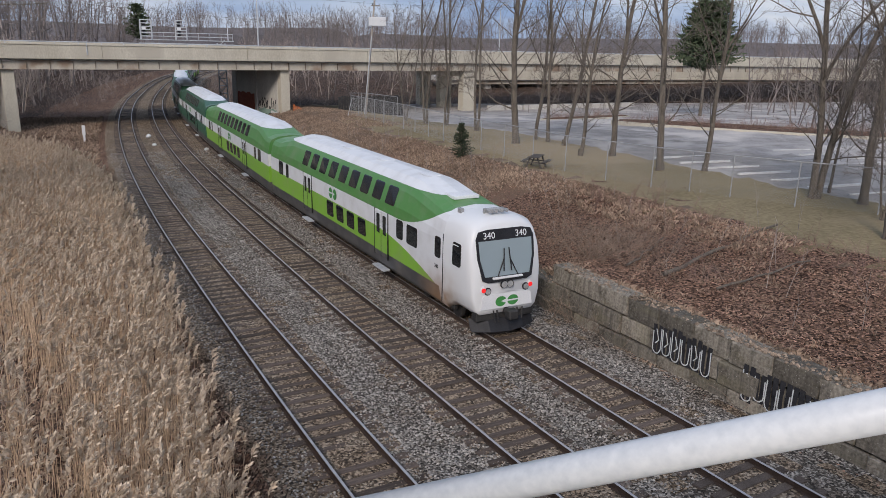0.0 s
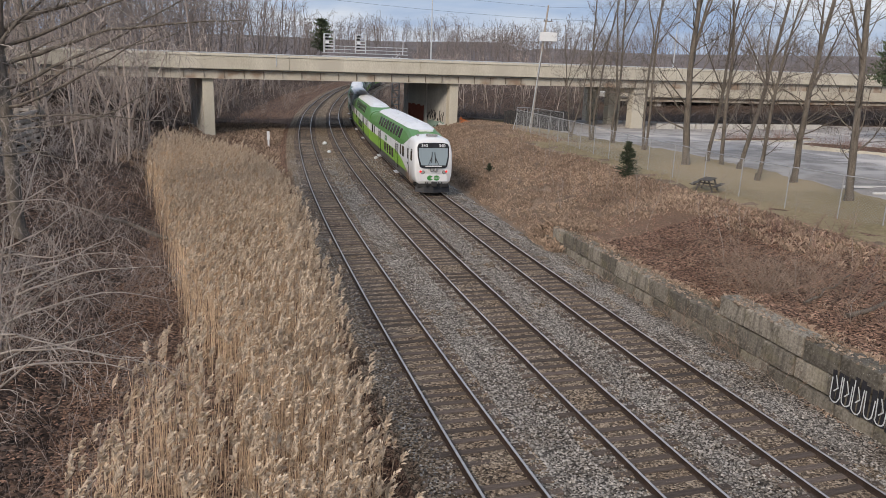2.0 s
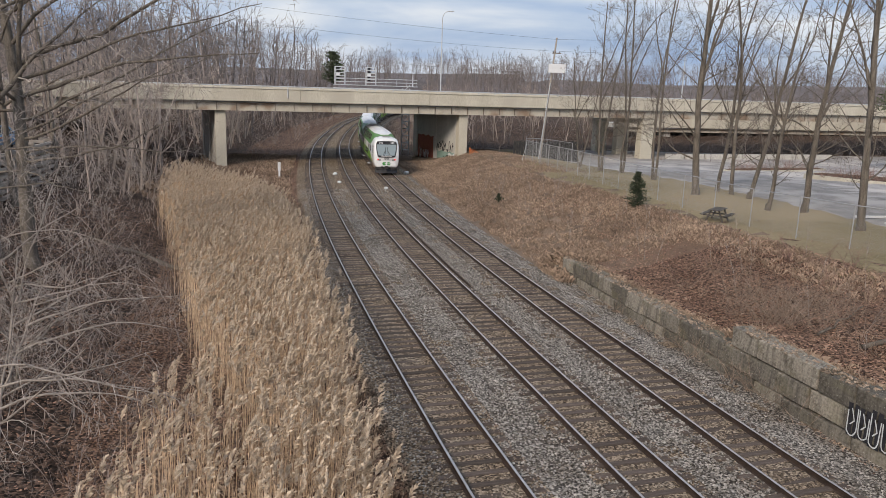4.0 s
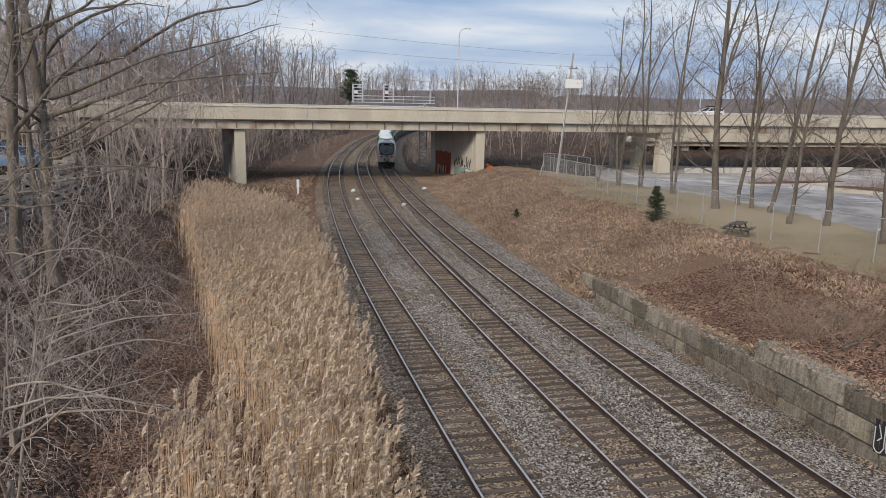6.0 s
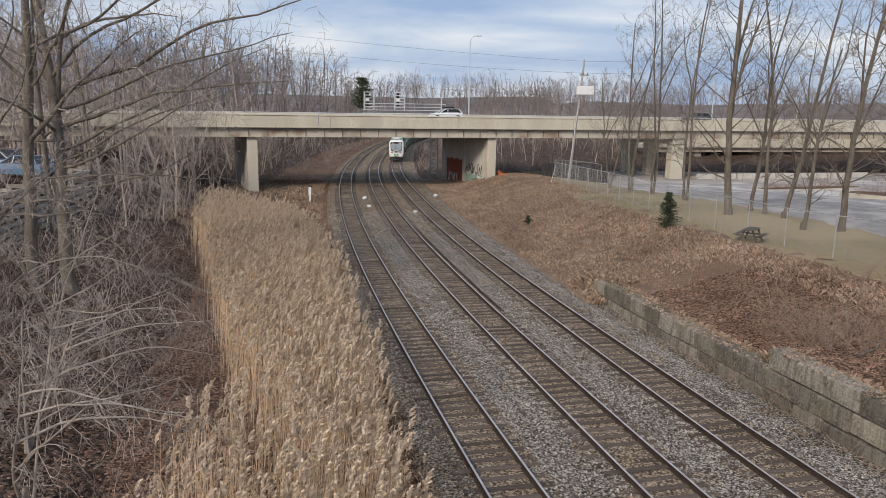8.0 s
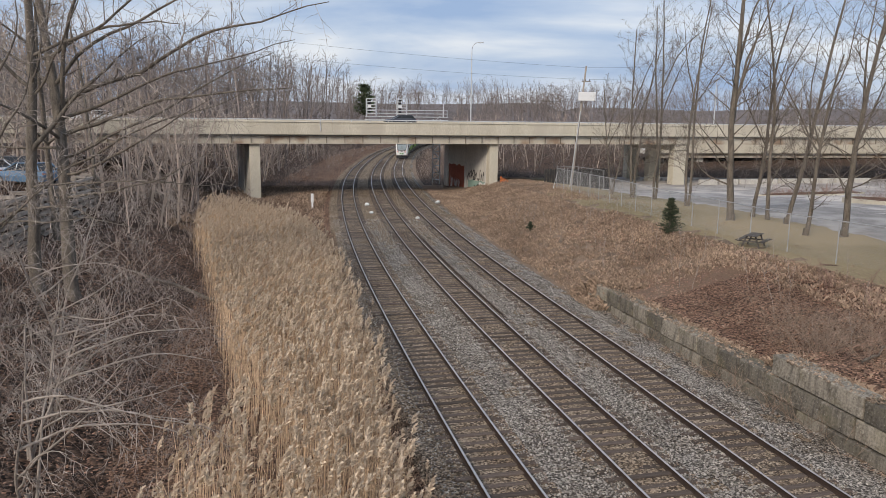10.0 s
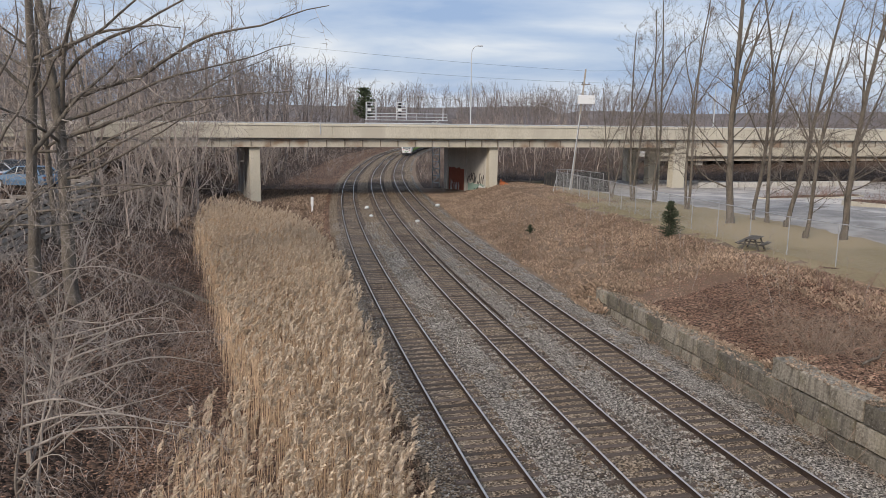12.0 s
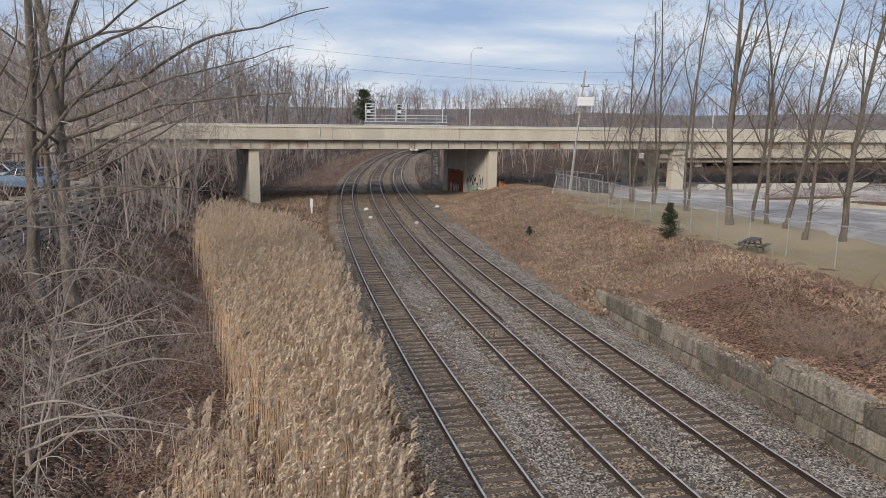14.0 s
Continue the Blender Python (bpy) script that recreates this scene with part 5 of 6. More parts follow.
# ---- reeds ----
def reed_bed():
    r = np.random.default_rng(77)
    n = 15000
    s = 9 + 66 * r.random(n) ** 1.35
    o = r.uniform(-14.5, -2.4, n)
    left = np.interp(s, [9, 20, 22.3, 23.6, 28, 33, 39, 54, 60, 75], [-9.4, -8.9, -8.4, -6.3, -7.6, -8.3, -9.2, -11.2, -12.8, -13.5])
    right = np.interp(s, [9, 15, 20, 26, 32, 45, 60, 66, 75], [-3.7, -3.4, -3.05, -2.75, -2.6, -2.5, -3.6, -5.5, -11.0])
    keep = (o > left + r.normal(0, 0.25, n)) & (o < right + r.normal(0, 0.15, n))
    # thinner stand at the near end, with a gap of brush beside it
    keep &= ~((s < 23.5) & (o < -6.2) & (r.random(n) < 0.35 + 0.3 * (o > -6.9)))
    s, o = s[keep], o[keep]
    n = len(s)
    x, y, th = line(s, o)
    z0 = level(s, o)
    h = r.normal(2.55, 0.22, n) * np.where(o > right[keep] - 0.8, 0.86, 1.0) + 0.25 * ease(55, 30, s) + 0.35 * np.sin(s * 0.7 + o) * 0.3
    ang = r.uniform(0, 6.28, n)
    lean = np.abs(r.normal(0.06, 0.07, n))
    bx, by = np.cos(ang) * lean + 0.05, np.sin(ang) * lean - 0.03
    p0 = np.stack([x, y, z0 - 0.05], 1)
    p1 = p0 + np.stack([bx * h * 0.35, by * h * 0.35, h * 0.55], 1)
    p2 = p0 + np.stack([bx * h, by * h, h], 1)
    rad = r.uniform(0.0055, 0.0085, n)
    st = [prisms(p0, p1, rad, rad * 0.9, 3), prisms(p1, p2, rad * 0.9, rad * 0.5, 3)]
    bed = thing("reed_bed", "dense stand of tall straw-coloured dry reeds with feathery plumes", "reeds", kind="stuff")
    tagged(link_mesh("stalks", *join(st), M_REED, bed), kind="stuff")
    # leaf blades
    lv, m = [], n
    for k in range(4):
        f = r.uniform(0.25, 0.85, m)
        b = np.where((f < 0.55)[:, None], p0 + (p1 - p0) * (f / 0.55)[:, None], p1 + (p2 - p1) * ((f - 0.55) / 0.45)[:, None])
        a = r.uniform(0, 6.28, m)
        ln = r.uniform(0.25, 0.55, m)
        d = np.stack([np.cos(a), np.sin(a), r.uniform(0.1, 1.1, m)], 1)
        side = np.stack([-np.sin(a), np.cos(a), np.zeros(m)], 1) * r.uniform(0.006, 0.012, m)[:, None]
        mid = b + d * (ln * 0.55)[:, None]
        tip = b + d * ln[:, None] - np.array([0, 0, 1]) * (ln * 0.45)[:, None]
        lv.append(np.stack([b - side * 0.5, b + side * 0.5, mid + side, mid - side, mid - side, mid + side, tip + side * 0.1, tip - side * 0.1], 1).reshape(-1, 3))
    v = np.concatenate(lv)
    tagged(link_mesh("blades", v, np.arange(len(v)).reshape(-1, 4), M_REED, bed), kind="stuff")
    # plumes: drooping tufts of fine fronds
    q = 24
    has = r.random(n) < 0.8
    t2, hx, hy = p2[has], bx[has], by[has]
    m = len(t2)
    droop = r.normal(0.2, 0.9, m)
    out = []
    for k in range(q):
        f = k / (q - 1)
        b = t2 + np.stack([np.cos(droop) * 0.13 * f * f, np.sin(droop) * 0.13 * f * f, np.full(m, 0.36 * f - 0.1 * f * f)], 1)
        a = r.uniform(0, 6.28, m)
        ln = (0.18 - 0.08 * f) * r.uniform(0.7, 1.3, m)
        d = np.stack([np.cos(a) * 0.45 + np.cos(droop) * 0.45, np.sin(a) * 0.45 + np.sin(droop) * 0.45, r.uniform(0.2, 0.9, m)], 1)
        side = np.stack([-np.sin(a), np.cos(a), r.normal(0, 0.4, m)], 1) * (0.034 - 0.014 * f)
        tip = b + d * ln[:, None]
        mid = (b + tip) / 2 + np.array([0, 0, 0.015])
        out.append(np.stack([b, mid + side, tip, mid - side], 1).reshape(-1, 3))
    v = np.concatenate(out)
    tagged(link_mesh("plumes", v, np.arange(len(v)).reshape(-1, 4), M_PLUME, bed), kind="stuff")
    return bed


reed_bed()

# ---- dry grass, leaves and ballast stones ----
def tuft(seed, blades, height, width):
    r = np.random.default_rng(seed)
    out = []
    for _ in range(blades):
        a, ln = r.uniform(0, 6.28), height * r.uniform(0.5, 1.1)
        lean = r.uniform(0.1, 0.9)
        b = np.array([r.normal(0, 0.07), r.normal(0, 0.07), 0])
        side = np.array([-math.sin(a), math.cos(a), 0]) * width
        mid = b + np.array([math.cos(a) * lean * 0.4, math.sin(a) * lean * 0.4, 0.7]) * ln
        tip = b + np.array([math.cos(a) * lean, math.sin(a) * lean, 0.95 - 0.3 * lean]) * ln
        out += [b - side, b + side, mid + side * 0.7, tip, ]
        out[-1] = tip
    v = np.array(out)
    return v, np.arange(len(v)).reshape(-1, 4)


tufts = [tuft(s, 8, 0.36, 0.0045) for s in (1, 2, 3)]
gr = [scatter(*tufts[i], np.concatenate([
    spread(120 + i, 2600, 38, 105, 11.2, 20.5, 0.5, 1.1), spread(125 + i, 700, 70, 112, 19, 26, 0.4, 0.9), spread(130 + i, 260, 4, 40, 12.3, 21, 0.3, 0.8), spread(140 + i, 500, 20, 60, 18.5, 21.5, 0.5, 1.2),
    spread(150 + i, 900, 66, 112, -16, -2.8, 0.6, 1.5), spread(160 + i, 500, 38, 42, 10.9, 13.5, 0.7, 1.7), spread(170 + i, 500, 10, 66, -3.2, -1.9, 0.3, 0.8),
    spread(180 + i, 420, 4, 40, 11.95, 12.5, 0.5, 1.1), spread(190 + i, 40, 16, 41, 11.1, 11.4, 0.2, 0.5), spread(195 + i, 500, 30, 90, 21.5, 28, 0.15, 0.35)])) for i in range(3)]
tagged(link_mesh("dry_grass", *join(gr), M_DRY), "dry tan grass tufts over the railway bank", "grass", kind="stuff")

leaf = np.array([[-0.5, 0, 0.1], [0, -0.35, 0.0], [0.55, 0, 0.16], [0, 0.35, 0.05]]) * 0.13
lf = scatter(leaf, np.array([[0, 1, 2, 3]]), np.concatenate([spread(201, 38000, 4, 40, 12.2, 22, 0.35, 1.1, sink=-0.09), spread(202, 3500, 42, 58, 16, 21.5, 0.5, 1.4, sink=-0.09), spread(203, 18000, 8, 60, -20, -6.0, 0.3, 1.0, sink=-0.09), spread(204, 200, 8, 60, 10.6, 11.4, 0.4, 0.8, sink=-0.02)]))
tagged(link_mesh("leaf_litter", *lf, M_LEAF), "scattered brown fallen leaves on the bank", "leaves", kind="stuff")

stone = np.array([[1, 0, 0], [-1, 0.1, 0], [0.1, 1, 0], [0, -1, 0.1], [0, 0.1, 0.8], [0, 0, -0.8]]) * 0.034
sf = np.array([[0, 2, 4], [2, 1, 4], [1, 3, 4], [3, 0, 4], [2, 0, 5], [1, 2, 5], [3, 1, 5], [0, 3, 5]])


def on_ballast(s, o, r):
    return np.min(np.abs(np.stack([o - c for c in TRACKS])), 0) > 0.83


def between_rails(s, o, r):
    return np.min(np.abs(np.stack([o - c for c in TRACKS])), 0) < 0.68


def tie_ends(s, o, r):
    d = np.min(np.abs(np.stack([o - c for c in TRACKS])), 0)
    return (d > 0.86) & (d < 1.36) & (r.random(len(s)) < 0.9)


st = np.concatenate([spread(301, 34000, 12, 46, -1.9, 10.9, 0.6, 1.5, on_ballast, 0.0), spread(302, 9000, 46, 75, -1.9, 10.9, 0.9, 1.6, on_ballast, 0.0)])
tagged(link_mesh("ballast_stones", *scatter(stone, sf, st), M_STONE), "loose grey crushed stone ballast", "gravel", kind="stuff")
ends = spread(304, 26000, 12, 56, -1.6, 9.8, 0.5, 1.1, tie_ends, -0.02)
st = spread(303, 30000, 12, 56, -1.0, 9.2, 0.4, 0.85, between_rails, 0.003)
M_STONE_RUST = mat("rusty_stones", (0.13, 0.096, 0.07), (0.36, 0.28, 0.21), 3, 20, 0.9, 0.3, island=0.5)
tagged(link_mesh("rusty_stones", *scatter(stone, sf, np.concatenate([st, ends])), M_STONE_RUST), "brown rusty crushed stone between the rails", "gravel", kind="stuff")


# ---- conifers ----
def conifer(seed, base, height, width, rows_, label, trunk=0.08, low=0.06, taper=0.92, big=1.0, name="evergreen_shrub", cat="shrub", needles=None):
    r = np.random.default_rng(seed)
    t = thing(name, label, cat, Matrix.Translation(base))
    part("trunk", rod((0, 0, -0.3), (0, 0, height * 0.95), trunk, trunk * 0.3), M_BARK, t)
    out = []
    for _ in range(rows_):
        f = r.random() ** 0.8
        a = r.uniform(0, 6.28)
        ln = width * (1 - f * taper) * r.uniform(0.45, 1.15)
        z = height * (low + (0.98 - low) * f)
        for k in range(9):
            g = (k + 0.5) / 9
            c = np.array([math.cos(a) * ln * g, math.sin(a) * ln * g, z + ln * (0.35 * g - 0.1 * g * g)])
            d = unit(np.array([math.cos(a), math.sin(a), 0.5]) + r.normal(0, 0.6, 3)) * (0.06 + 0.05 * width) * big
            sd = unit(np.cross(d, r.normal(0, 1, 3))) * (0.018 + 0.012 * width) * big
            out += [c - d, c + sd, c + d, c - sd]
    v = np.array(out)
    link_mesh("needles", v, np.arange(len(v)).reshape(-1, 4), needles or M_FIR, t)
    return t


conifer(1, (15.7, 50.8, ground_at(15.7, 50.8)), 2.6, 1.1, 230, "small dark green juniper on the dry bank", 0.08, 0.04, 0.84, 1.1)
conifer(2, (7.5, 63.5, ground_at(7.5, 63.5)), 0.8, 0.6, 60, "low dark evergreen bush on the dry bank", 0.04)
conifer(3, (66.3, 96.0, 0.5), 16.5, 5.4, 950, "tall dark pine standing in the car park", 0.25, 0.42, 0.6, 1.7, "pine_tree", "tree", M_PINE)
conifer(4, (-28.3, 262.0, ground_at(-28.3, 262)), 21.5, 5.0, 170, "tall green pine among the bare woods beyond the bridge", 0.25, 0.5, 0.6, 2.4, "pine_tree", "tree", M_PINE)
# ---- railing of the footbridge the viewer stands on ----
railing = thing("bridge_railing", "pale grey painted steel pipe railing close to the viewer", "railing")
R0, R1 = Vector((0.901, 0.566, 9.372)), Vector((0.399, 0.997, 9.035))
RD = (R1 - R0).normalized()
part("top_rail", rod(R0 - RD * 1.2, R1 + RD * 0.75, 0.0288, n=28), M_RAILING, railing, smooth=True)
for k in (-1.1, 1.3):
    q = R0 + RD * k
    part("post", rod((q.x, q.y, 8.1), (q.x, q.y, q.z - 0.02), 0.024, n=12), M_RAILING, railing)
foot = part("footbridge_deck", box(-12, 12, -3.0, 1.25, 7.85, 8.15, 0.02), M_CONC, None)
tagged(foot, "concrete footbridge deck under the viewer", "bridge deck", kind="structure")

# ---- chain-link fence along the lawn ----
def mesh_panel(a, b, h, cell, parent):
    """Chain-link wires between two posts, a joined lattice of thin wires."""
    a, b = Vector(a), Vector(b)
    ln = (b - a).length
    d = (b - a) / ln
    p0, p1 = [], []
    k = -h
    while k < ln:
        for sgn in (1, -1):
            x0, z0, x1, z1 = k, 0.0, k + h, h
            if x0 < 0:
                z0, x0 = -x0, 0.0
            if x1 > ln:
                z1, x1 = h - (x1 - ln), ln
            if x1 > x0:
                if sgn < 0:
                    z0, z1 = h - z0, h - z1
                p0.append(a + d * x0 + Vector((0, 0, z0)))
                p1.append(a + d * x1 + Vector((0, 0, z1)))
        k += cell
    v, f = prisms(np.array(p0), np.array(p1), np.full(len(p0), 0.0028), np.full(len(p0), 0.0028), 3)
    tagged(link_mesh("wire_mesh", v, f, M_FENCE, parent), kind="stuff")


def fence_line(points, h, step, label, cell=0.16):
    f = thing("chain_link_fence", label, "fence")
    posts = []
    for (xa, ya), (xb, yb) in zip(points[:-1], points[1:]):
        ln = math.hypot(xb - xa, yb - ya)
        n = max(1, round(ln / step))
        for i in range(n):
            k = i / n
            posts.append((xa + (xb - xa) * k, ya + (yb - ya) * k))
    posts.append(points[-1])
    tops = []
    for x, y in posts:
        z = ground_at(x, y)
        part("fence_post", rod((x, y, z - 0.3), (x, y, z + h), 0.034, n=8), M_FENCE, f)
        tops.append((x, y, z + h - 0.03))
    for a, b in zip(tops[:-1], tops[1:]):
        part("top_rail", rod(a, b, 0.03, n=6), M_FENCE, f)
        mesh_panel((a[0], a[1], a[2] - h + 0.08), (b[0], b[1], b[2] - h + 0.08), h - 0.06, cell, f)
    return f


fence_line([(13.5, 89.0), (14.9, 76.0), (15.9, 66.0), (17.3, 56.5), (18.9, 50.5), (20.4, 43.2), (23.2, 37.4), (25.9, 33.8), (28.2, 31.5), (31.3, 29.2), (36, 25)], 2.35, 3.0, "galvanised chain-link fence with top rail along the lawn")
fence_line([(13.5, 89.0), (16.5, 91.5), (19.8, 92.0)], 2.6, 1.7, "tall galvanised chain-link enclosure by the leaning pole")
pr = thing("fence_brace", "leaning steel brace of the fence corner", "brace")
part("brace", rod((13.0, 88.2, ground_at(13, 88.2) - 0.1), (13.6, 89.0, ground_at(13.5, 89) + 1.9), 0.035, n=8), M_GALV, pr)

# ---- dark board fence by the bridge ----
scr = thing("board_fence", "dark weathered board fence behind the enclosure", "fence")
for i in range(26):
    x, y = 13.5 + i * 0.36, 99.0 + i * 0.1
    part("board", box(x - 0.16, x + 0.16, y - 0.02, y + 0.02, 0.3, 3.3 + (i % 3) * 0.05), M_DARK, scr)

# ---- picnic table ----
pt = thing("picnic_table", "grey weathered wooden picnic table with attached benches on the lawn", "table", Matrix.Translation((19.3, 45.4, ground_at(19.3, 45.4))) @ pose(0, 0, 0, 0, 0, 52))
for i in range(5):
    part("top_plank", box(-0.9, 0.9, -0.36 + i * 0.146, -0.36 + i * 0.146 + 0.135, 0.71, 0.75, 0.006), M_WOOD_DARK, pt)
for sy in (-1, 1):
    for i in range(2):
        y = sy * 0.72 + (i - 0.5) * 0.15
        part("bench_plank", box(-0.9, 0.9, y - 0.068, y + 0.068, 0.41, 0.45, 0.006), M_WOOD_DARK, pt)
for sx in (-0.6, 0.6):
    for sy in (-1, 1):
        part("leg", box(-0.04, 0.04, -0.045, 0.045, 0, 0.82, 0.0, Matrix.Translation((sx, sy * 0.52, 0)) @ pose(0, 0, 0, sy * 22)), M_WOOD_DARK, pt)
    part("cross_beam", box(sx - 0.05, sx - 0.01, -0.8, 0.8, 0.33, 0.41), M_WOOD_DARK, pt)

# ---- leaning utility pole with transformer box ----
pole = thing("utility_pole", "leaning grey wooden utility pole with a pale transformer box", "pole")
zb = ground_at(16.6, 93)
part("pole", rod((15.9, 93, zb - 0.4), (17.2, 93, 16.4), 0.16, 0.1, n=10), M_WOOD, pole)
part("conduit", rod((15.75, 92.8, zb), (16.7, 92.8, 11.0), 0.06, n=8), M_GALV, pole)
part("transformer_box", box(16.3, 18.4, 92.4, 92.9, 12.2, 13.25, 0.04), M_CARWHITE, pole, "pale grey transformer box")
part("cross_arm", box(16.7, 17.8, 92.9, 93.0, 14.5, 14.62), M_WOOD, pole)
for k in (16.85, 17.15, 17.65):
    part("insulator", rod((k, 92.95, 14.62), (k, 92.95, 14.85), 0.05, 0.03), M_BLACK, pole)


def tube(points, radii, sides):
    """One connected tube along a line of points."""
    p, r = np.asarray(points, float), np.asarray(radii, float)
    d = np.gradient(p, axis=0)
    d /= np.linalg.norm(d, axis=1)[:, None]
    u = np.cross(d, [[0.13, 0.21, 0.97]])
    u /= np.linalg.norm(u, axis=1)[:, None]
    w = np.cross(d, u)
    a = np.arange(sides) * 2 * np.pi / sides
    v = (p[:, None] + (u[:, None] * np.cos(a)[None, :, None] + w[:, None] * np.sin(a)[None, :, None]) * r[:, None, None]).reshape(-1, 3)
    i = (np.arange(len(p) - 1)[:, None] * sides + np.arange(sides)[None]).ravel()
    j = (np.arange(len(p) - 1)[:, None] * sides + (np.arange(sides)[None] + 1) % sides).ravel()
    return v, np.stack([i, j, j + sides, i + sides], 1)


def wire(a, b, sag, name="overhead_wire"):
    a, b = Vector(a), Vector(b)
    pts = [a.lerp(b, i / 24) - Vector((0, 0, sag * 4 * (i / 24) * (1 - i / 24))) for i in range(25)]
    P = np.array([p[:] for p in pts])
    ob = link_mesh(name, *tube(P, np.full(25, 0.011), 4), M_DARK)
    return tagged(ob, "thin dark overhead wire strung to the leaning pole", "wire", "overhead wires")


wire((17.2, 93, 16.2), (-40, 84, 20.5), 0.6)
wire((17.0, 93, 14.8), (-42, 84, 19.0), 0.8)
wire((16.9, 93, 12.0), (-46, 88, 16.5), 0.8)
wire((17.2, 93, 16.2), (75, 100, 20.5), 0.8)
wire((17.6, 93, 14.8), (75, 100, 18.0), 0.8)


# ---- street lamps on the bridge ----
def street_lamp(x, y, z0, z1, arm):
    l = thing("street_lamp", "tall grey steel street lamp with curved arm on the bridge", "street lamp", group="street lamps")
    part("pole", rod((x, y, z0), (x, y, z1 - 1.2), 0.11, 0.07, n=10), M_GALV, l)
    bm = bmesh.new()
    prev = Vector((x, y, z1 - 1.2))
    for i in range(1, 7):
        a = i / 6 * math.pi / 2
        p = Vector((x + arm * (1 - math.cos(a)), y, z1 - 1.2 + 1.2 * math.sin(a)))
        add_rod(bm, prev, p, 0.05, n=6)
        prev = p
    part("arm", bm, M_GALV, l)
    part("lamp_head", box(prev.x - 0.1, prev.x + 0.75, y - 0.16, y + 0.16, z1 - 0.1, z1 + 0.06, 0.04), M_GALV, l)


def on_bridge(lx, ly):
    return (BR @ Vector((lx, ly, 0))).xy


lx, ly = on_bridge(33.9, 15.6)
street_lamp(lx, ly, 9.3, 21.4, 1.0)
lx, ly = on_bridge(96.5, 15.6)
street_lamp(lx, ly, 9.3, 20.5, 1.0)
lx, ly = on_bridge(78.5, 15.6)
street_lamp(lx, ly, 9.3, 17.5, 0.6)

# ---- signal gantry behind the bridge ----
g = thing("signal_gantry", "grey steel railway signal gantry with lattice mast and signal cages", "gantry", Matrix.Translation((-1.35, 117, 0)))
for sx in (-0.55, 0.55):
    for sy in (-0.4, 0.4):
        part("mast_leg", rod((sx, sy, -0.4), (sx, sy, 9.7), 0.10, n=6), M_GALV, g)
z = 0.3
k = 1
while z < 9.3:
    for sy in (-0.4, 0.4):
        part("diagonal_brace", rod((-0.55 * k, sy, z), (0.55 * k, sy, z + 1.1), 0.06, n=5), M_GALV, g)
        part("cross_brace", rod((-0.55, sy, z), (0.55, sy, z), 0.06, n=5), M_GALV, g)
    z += 1.1
    k = -k
bm = bmesh.new()
for sy in (-0.4, 0.4):
    for zz in (9.5, 10.0):
        add_rod(bm, (-11.2, sy, zz), (1.8, sy, zz), 0.06, n=6)
part("beam", bm, M_GALV, g)
for i in range(12):
    part("walkway_plate", box(-11.2 + i * 1.08, -10.16 + i * 1.08, -0.4, 0.4, 9.98, 10.02), M_GALV, g)
for i in range(9):
    x = -11.0 + i * 1.58
    part("rail_post", rod((x, -0.5, 10.0), (x, -0.5, 11.0), 0.03, n=6), M_GALV, g)
for zz in (10.5, 11.0):
    part("guard_rail", rod((-11.0, -0.5, zz), (1.7, -0.5, zz), 0.05, n=6), M_GALV, g)
for cx in (-10.2, -5.45):
    for dx in (-0.75, 0.75):
        for dy in (-0.5, 0.3):
            part("cage_post", rod((cx + dx, dy, 10.0), (cx + dx, dy, 12.7), 0.075, n=6), M_GALV, g)
    for zz in (10.45, 10.9, 11.35, 11.8, 12.25, 12.7):
        part("cage_rung", rod((cx - 0.75, -0.5, zz), (cx + 0.75, -0.5, zz), 0.06, n=6), M_GALV, g)
    part("signal_head", box(cx - 0.5, cx - 0.08, -0.2, 0.15, 10.6, 12.6, 0.05), M_BLACK, g)
    part("relay_box", box(cx - 0.55, cx + 0.0, -0.45, -0.2, 11.4, 11.75, 0.02), M_CARWHITE, g)
part("aerial", rod((1.0, 0, 10.0), (1.0, 0, 12.0), 0.08, 0.04), M_CARWHITE, g)


